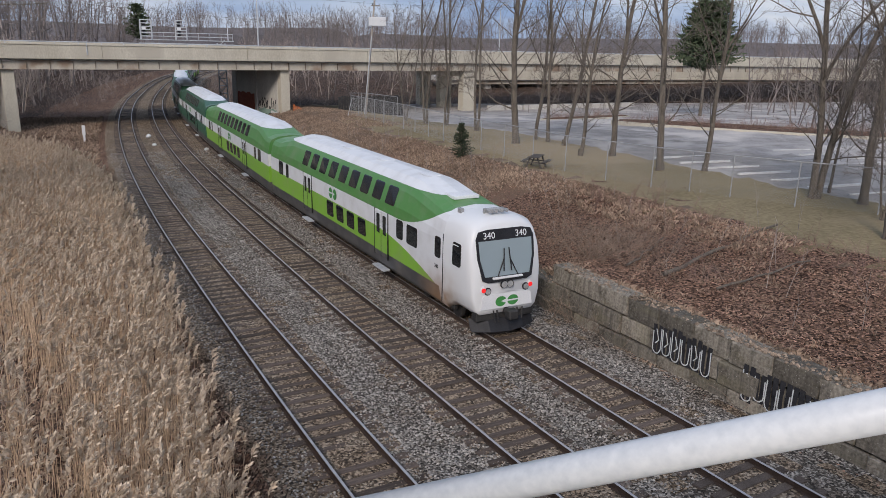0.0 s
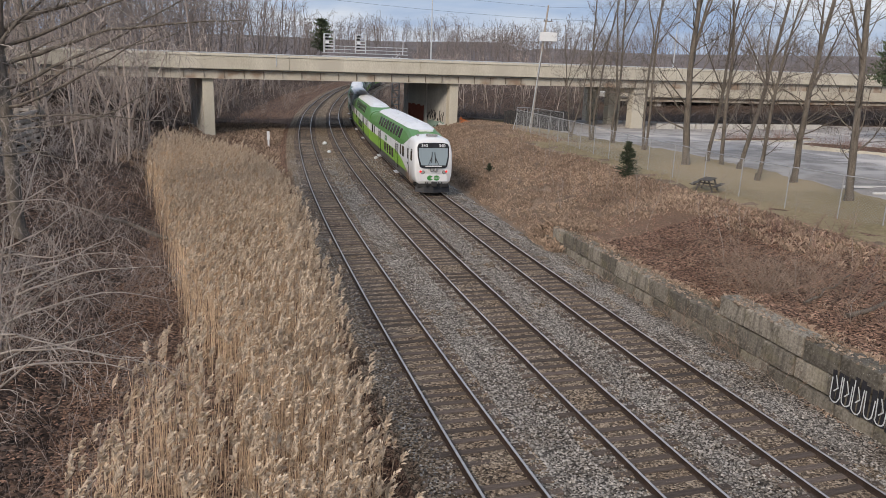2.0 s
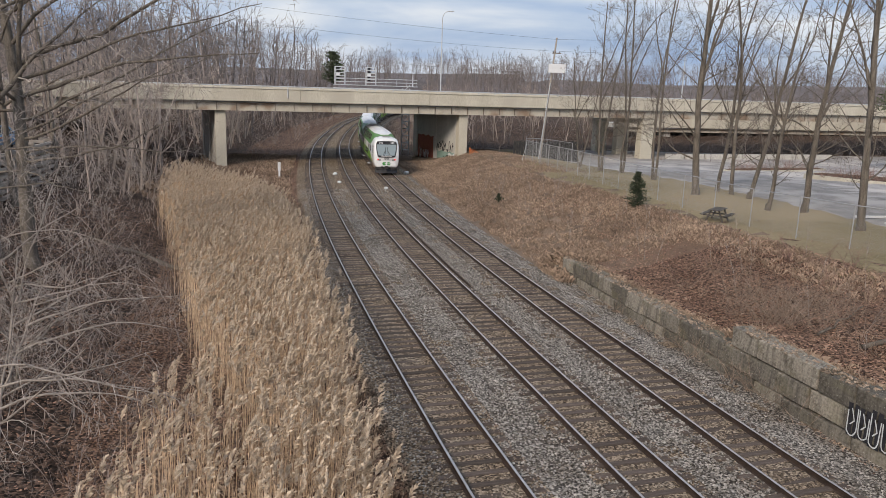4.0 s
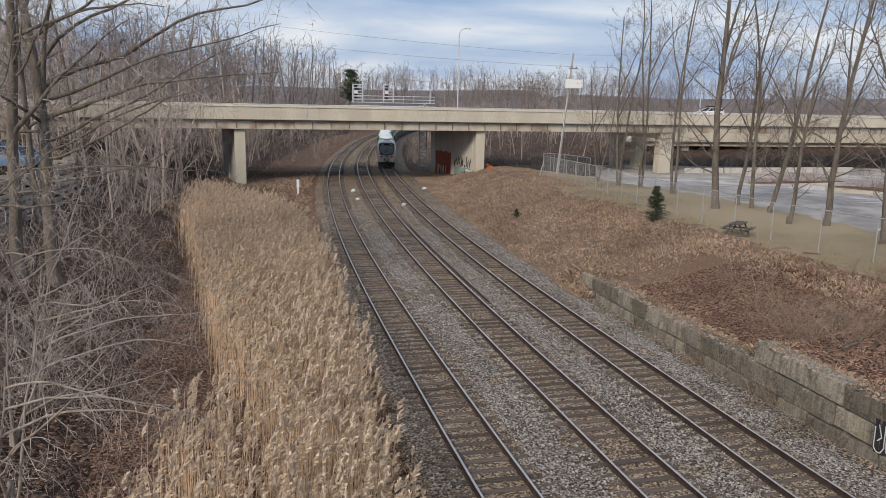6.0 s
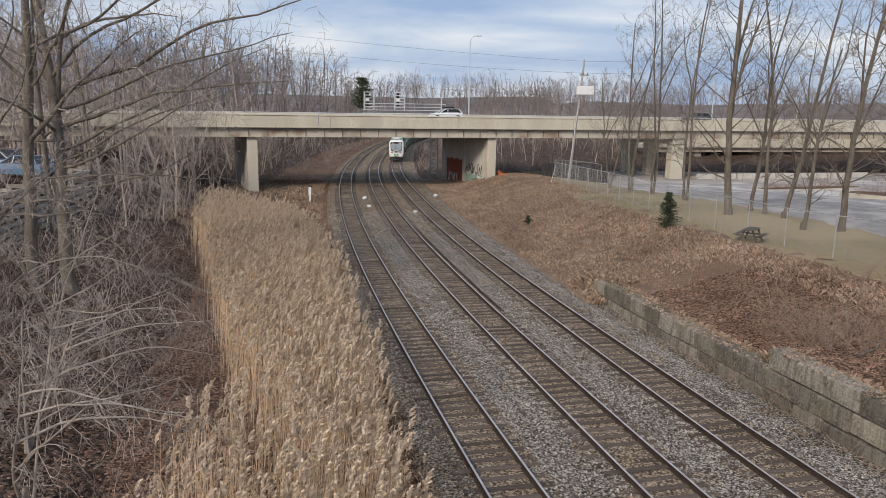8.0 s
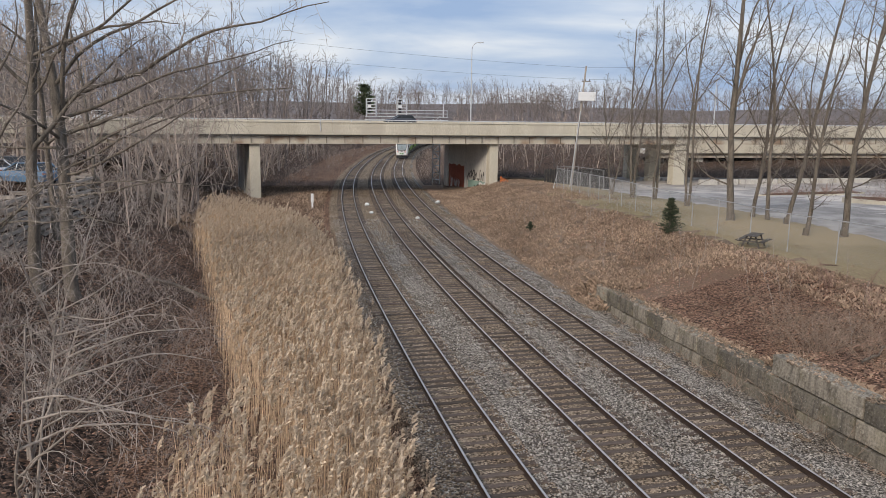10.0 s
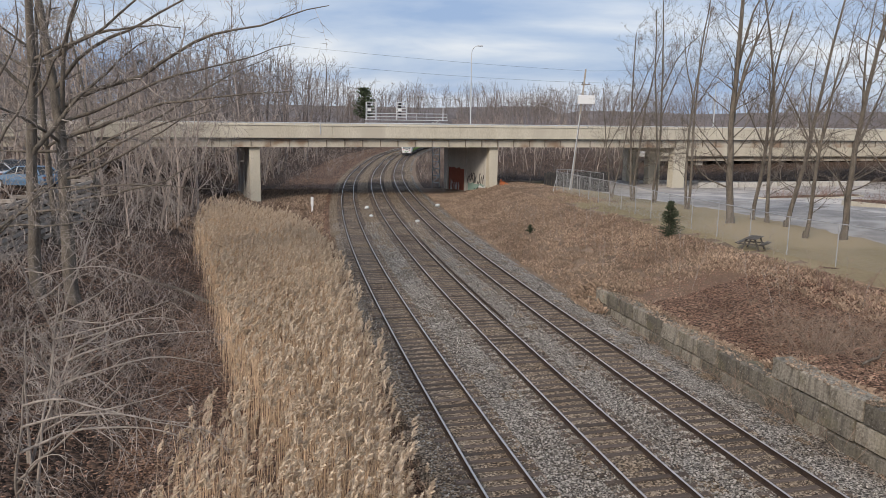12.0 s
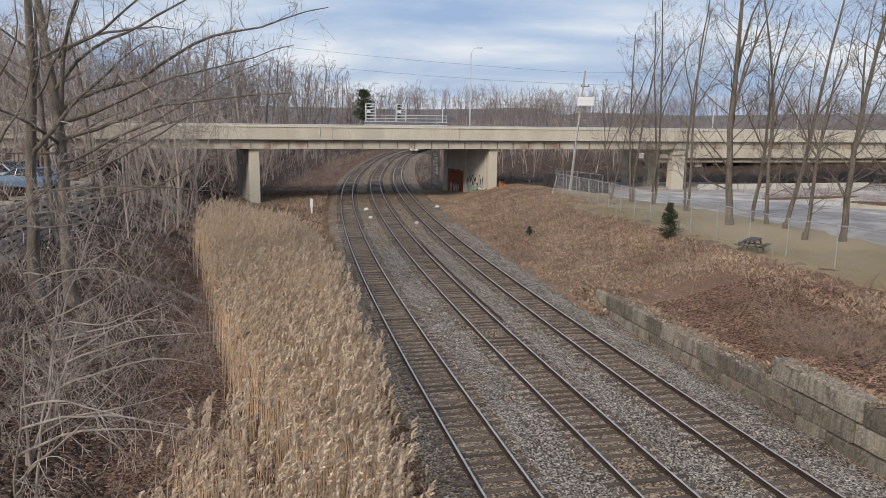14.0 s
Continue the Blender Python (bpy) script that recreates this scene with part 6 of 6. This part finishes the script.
# ---- cars ----
def road_car(paint, label, length=4.5, height=1.5, rack=False, wagon=True):
    """A small car: lofted lower body and glasshouse, wheels, lamps. Front is +y."""
    c = thing("car", label, "car")
    h = length / 2
    bm = bmesh.new()
    prof = [(-h, 0.45, 0.85), (-h + 0.1, 0.3, 0.98), (-h + 0.8, 0.25, 1.0), (0.3, 0.25, 0.98), (h - 1.2, 0.25, 0.93), (h - 0.25, 0.3, 0.78), (h, 0.42, 0.62)]
    rings = []
    for y, z0, z1 in prof:
        w = 0.9 if -h + 0.2 < y < h - 0.5 else 0.8
        rings.append([bm.verts.new(p) for p in ((-w * 0.95, y, z0), (w * 0.95, y, z0), (w, y, (z0 + z1) / 2), (w * 0.93, y, z1), (-w * 0.93, y, z1), (-w, y, (z0 + z1) / 2))])
    for a, b in zip(rings[:-1], rings[1:]):
        for i in range(6):
            bm.faces.new((a[i], a[(i + 1) % 6], b[(i + 1) % 6], b[i]))
    bm.faces.new(rings[0][::-1])
    bm.faces.new(rings[-1])
    bmesh.ops.recalc_face_normals(bm, faces=bm.faces)
    part("body", bm, paint, c, smooth=False)
    back = -h + 0.25 if wagon else -h + 0.9
    bm = bmesh.new()
    lo = [(-0.84, back, 0.97), (0.84, back, 0.97), (0.84, h - 1.25, 0.93), (-0.84, h - 1.25, 0.93)]
    hi = [(-0.64, back + 0.45, height - 0.04), (0.64, back + 0.45, height - 0.04), (0.64, h - 2.15, height - 0.04), (-0.64, h - 2.15, height - 0.04)]
    b = [bm.verts.new(p) for p in hi]
    bm.faces.new(b)
    part("headliner", bm, M_BLACK, c)
    for i in range(4):
        j = (i + 1) % 4
        pane_bm = bmesh.new()
        pane_bm.faces.new([pane_bm.verts.new(q) for q in (lo[i], lo[j], hi[j], hi[i])])
        part("window", pane_bm, M_GLASS, c)
    part("roof", box(-0.66, 0.66, back + 0.42, h - 2.12, height - 0.05, height, 0.02), paint, c)
    for sx in (-1, 1):
        for y0, y1, zz in ((back + 0.42, back, 0.97), (h - 2.13, h - 1.25, 0.93)):
            part("pillar", rod((sx * 0.65, y0, height - 0.04), (sx * 0.85, y1, zz), 0.05, n=6), paint, c)
        part("pillar", rod((sx * 0.655, -0.1, height - 0.04), (sx * 0.85, -0.05, 0.97), 0.04, n=6), paint, c)
        for wy in (-h + 0.85, h - 0.9):
            w = part("wheel", rod((sx * 0.72, wy, 0.32), (sx * 0.91, wy, 0.32), 0.32, n=18), M_RUBBER, c)
            part("rim", rod((sx * 0.90, wy, 0.32), (sx * 0.925, wy, 0.32), 0.2, n=14), M_GALV, w)
        part("headlight", box(sx * 0.6 - 0.15, sx * 0.6 + 0.15, h - 0.16, h - 0.02, 0.58, 0.7, 0.02), M_LENS, c)
        part("tail_light", box(sx * 0.68 - 0.1, sx * 0.68 + 0.1, -h - 0.01, -h + 0.12, 0.72, 0.86, 0.02), M_PAINT_RED, c)
    if rack:
        part("roof_box", box(-0.35, 0.35, -1.2, 0.5, height + 0.05, height + 0.28, 0.06), M_BLACK, c)
    return c


white_car = road_car(M_CARWHITE, "white estate car with a dark roof box driving over the bridge", 4.7, 1.5, True)
grey_car = road_car(M_CARDARK, "dark blue-grey car driving over the bridge", 4.5, 1.45)
for i, (x, y, paint, lab) in enumerate(((-28.7, 50.5, M_CARBLUE, "blue parked car behind the trees on the terrace"), (-34.0, 57.5, M_CARDARK, "dark grey parked car behind the trees on the terrace"), (-33.4, 52.8, M_CARWHITE, "white parked car behind the trees on the terrace"))):
    c = road_car(paint, lab)
    c.matrix_basis = pose(x, y, ground_at(x, y), 0, 0, 75 + 6 * i)

# ---- timber crib wall under the terrace ----
crib = thing("crib_wall", "grey timber crib retaining wall under the parking terrace", "retaining wall")
for row_i in range(7):
    s = 44.0
    while s < 66:
        x, y, th = line(s, -21.4)
        z = 1.9 + row_i * 0.46
        m = Matrix.Translation((float(x), float(y), z)) @ Matrix.Rotation(float(th), 4, "Z")
        part("beam", box(-0.12, 0.12, -1.2, 1.2, 0, 0.22, 0.015, m), M_WOOD, crib)
        part("tie_beam", box(-0.9, 0.16, -0.1 + (row_i % 2), 0.1 + (row_i % 2), 0.23, 0.45, 0.015, m), M_WOOD, crib)
        s += 2.42

# ---- small things along the line ----
post = thing("mile_post", "short white marker post beside the tracks", "post", Matrix.Translation((-15.1, 84, ground_at(-15.1, 84))))
part("post", box(-0.1, 0.1, -0.06, 0.06, -0.3, 1.75, 0.02), M_CARWHITE, post)
part("cap_plate", box(-0.16, 0.16, -0.08, -0.06, 0.75, 1.75, 0.01), M_CARWHITE, post)
for x, y, k in ((-9.0, 85.5, 0.28), (-7.8, 78.4, 0.22), (-2.7, 74.4, 0.24), (-0.8, 88.8, 0.3)):
    bm = bmesh.new()
    bmesh.ops.create_icosphere(bm, subdivisions=2, radius=k)
    for v in bm.verts:
        v.co *= 1 + 0.25 * noise.noise(v.co * 4 + Vector((x, y, 0)))
        v.co.z *= 0.7
    ob = part("pale_boulder", bm, M_PAINT_PALE, None)
    ob.matrix_basis = Matrix.Translation((x, y, -0.22 + k * 0.35))
    tagged(ob, "pale lump of stone lying beside the rails", "stone", "pale stones")

# fallen logs on the slope
for i, (a, b, rr) in enumerate((((15.6, 23.6), (23.3, 26.9), 0.09), ((14.9, 25.0), (18.0, 27.6), 0.05), ((-12.5, 40.0), (-18.5, 43.0), 0.12), ((16.5, 21.5), (21.0, 22.2), 0.05))):
    r8 = np.random.default_rng(40 + i)
    segs = []
    za, zb2 = ground_at(*a), ground_at(*b)
    n = 7
    pts = [np.array([a[0] + (b[0] - a[0]) * k / n, a[1] + (b[1] - a[1]) * k / n, za + (zb2 - za) * k / n + rr + 0.12 * (i != 2) + 0.3 * (i == 2)]) + r8.normal(0, 0.06, 3) for k in range(n + 1)]
    p = np.array(pts)
    rad = np.linspace(rr, rr * 0.55, n + 1)
    ob = link_mesh("fallen_log", *tube(p, rad, 8), M_BARK, smooth=True)
    tagged(ob, "fallen bare trunk lying in the leaves on the bank", "log", "fallen logs")

# orange netting by the pier
bm = bmesh.new()
for i in range(14):
    x, y = 7.6 + i * 0.16, 100.6 + 0.05 * i
    add_rod(bm, (x, y, 0.6), (x, y + 0.05 * math.sin(i), 2.2 - 0.1 * i + 0.1 * math.sin(i * 2.0)), 0.03, n=4)
for k in range(8):
    add_rod(bm, (7.6, 100.6, 0.7 + k * 0.19), (9.8, 101.2, 0.65 + k * 0.07), 0.03, n=4)
nt = part("orange_netting", bm, M_ORANGE, None)
tagged(nt, "torn orange plastic safety netting beside the pier", "netting")

# ---- car park lines, kerbed island, barriers ----
for i in range(11):
    s = 16.0 + i * 2.75
    ob_x, ob_y, th = line(s, 36.5)
    for k, (oa, ob_) in enumerate(((34.9, 39.4), (48.0, 52.0))):
        xa, ya, _ = line(s, oa)
        xb, yb, _ = line(s - 0.6, ob_)
        za, zb2 = float(level(s, oa)), float(level(s - 0.6, ob_))
        d = Vector((float(xb - xa), float(yb - ya), 0)).normalized()
        sd = Vector((-d.y, d.x, 0)) * 0.06
        bm = bmesh.new()
        top = [Vector((float(xa), float(ya), za + 0.10)) - sd, Vector((float(xa), float(ya), za + 0.10)) + sd, Vector((float(xb), float(yb), zb2 + 0.10)) + sd, Vector((float(xb), float(yb), zb2 + 0.10)) - sd]
        up = [bm.verts.new(v) for v in top]
        dn = [bm.verts.new(v - Vector((0, 0, 0.15))) for v in top]
        bm.faces.new(up)
        for q in range(4):
            bm.faces.new((up[q], dn[q], dn[(q + 1) % 4], up[(q + 1) % 4]))
        bmesh.ops.recalc_face_normals(bm, faces=bm.faces)
        ob = part("parking_line", bm, M_LINE, None)
        tagged(ob, "worn white painted parking bay line on asphalt", "road marking", "parking lines", "structure")


def island(x, y, length, width, turn):
    g2 = thing("kerbed_island", "raised kerbed island with brown brush in the car park", "traffic island", Matrix.Translation((x, y, ground_at(x, y))) @ pose(0, 0, 0, 0, 0, turn))
    n = 28
    ring = [(length / 2 * math.cos(2 * math.pi * i / n) * (1.0 + 0.12 * abs(math.sin(4 * math.pi * i / n))), width / 2 * math.sin(2 * math.pi * i / n)) for i in range(n)]
    bm = bmesh.new()
    vo = [bm.verts.new((a, b, -0.4)) for a, b in ring]
    vt = [bm.verts.new((a, b, 0.22)) for a, b in ring]
    vi = [bm.verts.new((a * 0.97, b * 0.93, 0.22)) for a, b in ring]
    for i in range(n):
        j = (i + 1) % n
        bm.faces.new((vo[i], vo[j], vt[j], vt[i]))
        bm.faces.new((vt[i], vt[j], vi[j], vi[i]))
    part("kerb", bm, M_CONC, g2)
    bm = bmesh.new()
    bm.faces.new([bm.verts.new((a * 0.97, b * 0.93, 0.2)) for a, b in ring])
    part("soil", bm, M_SOIL, g2)
    r9 = np.random.default_rng(int(x * 10))
    cnt = int(length * width * 0.9)
    pl = np.stack([r9.uniform(-0.46, 0.46, cnt) * length, r9.uniform(-0.4, 0.4, cnt) * width, np.full(cnt, 0.18), r9.uniform(0, 6.28, cnt), r9.uniform(0.6, 1.5, cnt)], 1)
    tagged(link_mesh("brush", *scatter(*shrubs[0], pl), M_BRUSH_RED, g2), kind="stuff")


island(55.0, 67.5, 32, 7.0, -38)
island(46.0, 92.0, 16, 3, 20)
for i in range(9):
    x, y = 40 + i * 3.4, 112 + i * 0.9
    b = part("concrete_barrier", box(-1.6, 1.6, -0.25, 0.25, -0.2, 0.75, 0.08), M_CONC_DARK, None)
    b.matrix_basis = pose(x, y, ground_at(x, y), 0, 0, 15)
    tagged(b, "grey concrete traffic barrier at the end of the car park", "barrier", "traffic barriers")

# ---- graffiti on the block wall and the pier ----
def letters(s0, count, pitch, z_mid, height, seed):
    """Unreadable round letters: dark bodies with pale outlines on the wall face."""
    r5 = random.Random(seed)
    edge = []
    gthing = thing("wall_lettering", "black and pale spray-painted unreadable round letters on the block wall", "graffiti", group="wall graffiti")
    for i in range(count):
        fill = []
        s = s0 - i * pitch
        _, _, th = line(s, 0)
        n = -Vector((math.cos(float(th)), math.sin(float(th)), 0))
        top, bot = z_mid + height * r5.uniform(0.42, 0.55), z_mid - height * r5.uniform(0.4, 0.58)
        w = pitch * 0.42
        for dx in (-0.3, 0.25):
            fill.append(([wall_point(s + dx * pitch + r5.uniform(-0.03, 0.03), z, 0.035) for z in (top, z_mid + r5.uniform(-0.1, 0.1), bot)], n))
        strokes("dark_fill", fill, pitch * 0.2, M_PAINT_BLACK, gthing)
        loop = [wall_point(s + w, top - r5.uniform(0.0, 0.25), 0.04)]
        for k in range(7):
            a = math.pi * k / 6
            loop.append(wall_point(s + w * math.cos(a) * r5.uniform(0.85, 1.1), bot + 0.18 - 0.2 * math.sin(a), 0.04))
        loop.append(wall_point(s - w, z_mid + r5.uniform(-0.1, 0.4), 0.04))
        edge.append((loop, n))
        if r5.random() < 0.6:
            edge.append(([wall_point(s + 0.05, z_mid + 0.3, 0.04), wall_point(s - 0.08, z_mid - 0.05, 0.04), wall_point(s + 0.06, z_mid - 0.2, 0.04)], n))
    strokes("pale_outline", edge, 0.02, M_PAINT_PALE, gthing)


letters(18.0, 6, 0.42, 0.62, 0.95, 1)
letters(14.3, 6, 0.42, 0.5, 0.95, 2)


def pier_paint():
    gthing = thing("pier_lettering", "spray-painted red, green and black unreadable letters on the bridge pier", "graffiti", BR @ Matrix.Translation((32.2, 0.7, 0)) @ SKEW)
    r5 = random.Random(9)
    n = Vector((-1, 0, 0))
    base = -0.56
    bm = bmesh.new()

    def panel(y0, y1, z0, z1, material, nm, off):
        b2 = bmesh.new()
        k = 10
        up, dn = [], []
        for i in range(k + 1):
            y = y0 + (y1 - y0) * i / k
            up.append(b2.verts.new((base - off, y, z1 + r5.uniform(-0.15, 0.15))))
            dn.append(b2.verts.new((base - off, y, z0 + r5.uniform(-0.1, 0.1))))
        for i in range(k):
            b2.faces.new((up[i], up[i + 1], dn[i + 1], dn[i]))
        part(nm, b2, material, gthing)
    panel(7.4, 12.4, -0.8, 3.1, M_PAINT_RED, "red_field", 0.004)
    panel(1.3, 6.2, -0.6, 1.2, M_PAINT_TEAL, "teal_field", 0.004)
    panel(1.2, 3.0, 0.2, 1.0, M_PAINT_PALE, "pale_field", 0.006)
    panel(2.2, 3.6, -0.6, 0.5, M_PAINT_GREEN, "green_field", 0.008)
    lines_b, lines_w = [], []
    for row_z, y0, cnt, hh, dst in ((1.9, 6.2, 10, 1.5, lines_b), (0.2, 4.2, 5, 0.9, lines_b), (0.35, 11.6, 6, 1.5, lines_w)):
        for i in range(cnt):
            y = y0 - i * 0.5
            pts = [Vector((base - 0.012, y + r5.uniform(-0.2, 0.2), row_z + r5.uniform(-hh / 2, hh / 2))) for _ in range(5)]
            dst.append((pts, n))
    strokes("black_letters", lines_b[:10], 0.09, M_PAINT_BLACK, gthing)
    strokes("black_letters", lines_b[10:], 0.09, M_PAINT_BLACK, gthing)
    strokes("pale_letters", lines_w, 0.1, M_PAINT_PALE, gthing)


pier_paint()


# debris and rubble lying on top of the block wall
def wall_debris():
    r7 = np.random.default_rng(33)
    n = 1500
    s = r7.uniform(2, WALL_END - 1.5, n)
    o = WALL_O + 0.08 + np.abs(r7.normal(0, 0.28, n))
    top = np.where(s < WALL_STEP - 0.7, 1.55, 0.80)
    x, y, _ = line(s, o)
    v, f = scatter(stone, sf, np.stack([x, y, top + r7.uniform(-0.02, 0.03, n), r7.uniform(0, 6.28, n), r7.uniform(0.6, 2.6, n)], 1))
    tagged(link_mesh("wall_debris", v, f, M_STONE_RUST), "crumbled soil and leaves lying along the wall top", "debris", kind="stuff")
    rows = []
    for _ in range(26):
        s = r7.choice((r7.normal(26.5, 2.2), r7.normal(21.5, 1.0), r7.uniform(8, 38)))
        x, y, _ = line(s, WALL_O - 0.12)
        rows.append((float(x), float(y), -0.32, r7.uniform(0, 6.28), r7.uniform(0.7, 1.3), r7.normal(0, 0.15), r7.uniform(0, 6.28)))
    tagged(link_mesh("wall_vines", *scatter(*low_canes[0], rows), M_BRAMBLE), "dry bare vines climbing the block wall", "vines", kind="stuff")


wall_debris()


# thin pale stems along the crest of the bank
def weed_stems():
    r7 = np.random.default_rng(91)
    segs = []
    for _ in range(90):
        s, o = r7.uniform(8, 70), r7.uniform(14, 22)
        x, y, _ = line(s, o)
        grow(r7, segs, (float(x), float(y), float(level(s, o)) - 0.1), (r7.normal(0, 0.15), r7.normal(0, 0.15), 1), r7.uniform(1.0, 2.6), 0.012, 0, [(5, 0.06, 0.02, 4, 0.4, 30, 0.6), (3, 0.12, 0.03, 0, 0.5, 40, 0.6)])
    v, f = prisms(np.array([a[0] for a in segs]), np.array([a[1] for a in segs]), [a[2] for a in segs], [a[3] for a in segs], 3)
    tagged(link_mesh("weed_stems", v, f, M_TWIG_PALE), "thin pale bare stems standing along the bank", "saplings", kind="stuff")


weed_stems()


# tangle of pale arching bramble stems on the bank above the wall
def bramble_tangle():
    r8 = np.random.default_rng(57)
    rows = []
    for _ in range(96):
        x, y = r8.normal(15.3, 1.5), r8.normal(27.6, 2.8)
        if station(x, y)[1] < 13.6:
            continue
        rows.append((x, y, ground_at(x, y) - 0.05, r8.uniform(0, 6.28), r8.uniform(0.9, 1.7), r8.normal(0, 0.3), r8.uniform(0, 6.28)))
    third = len(rows) // 3
    meshes = [scatter(*canes[i], np.array(rows[i * third:(i + 1) * third])) for i in range(3)]
    tagged(link_mesh("bramble_tangle", *join(meshes), M_BRAMBLE), "pale arching bare bramble stems tangled on the bank", "brambles", kind="stuff")


bramble_tangle()
# ---- what moves ----
def car_pose(s_front, index):
    """Pose of the car whose cab-side end trails at s_front + index * pitch on the east track."""
    mid = s_front + CAR_LEN / 2 + index * CAR_PITCH
    xa, ya, _ = line(mid - TRUCKS, TRACKS[2])
    xb, yb, _ = line(mid + TRUCKS, TRACKS[2])
    a = math.atan2(-(float(xb) - float(xa)), float(yb) - float(ya))
    return Matrix.Translation(((float(xa) + float(xb)) / 2, (float(ya) + float(yb)) / 2, 0)) @ Matrix.Rotation(a, 4, "Z")


def train_at(t):
    return 22.3 + 16.1 * t


def motions():
    for car, x0, v, ly in ((white_car, 38.7, -23.0, 6.0), (grey_car, 13.6, -25.0, 9.5)):
        t0 = 7.5 if car is white_car else 10.3
        walk(car, [(t, BR @ pose(x0 + v * (t - t0), ly, 8.8, 0, 0, 90)) for t in (0.0, 7.0, 14.0)])
    times = [i * 0.5 for i in range(29)]
    for i, car in enumerate(cars):
        walk(car, [(t, car_pose(train_at(t), i)) for t in times])


motions()
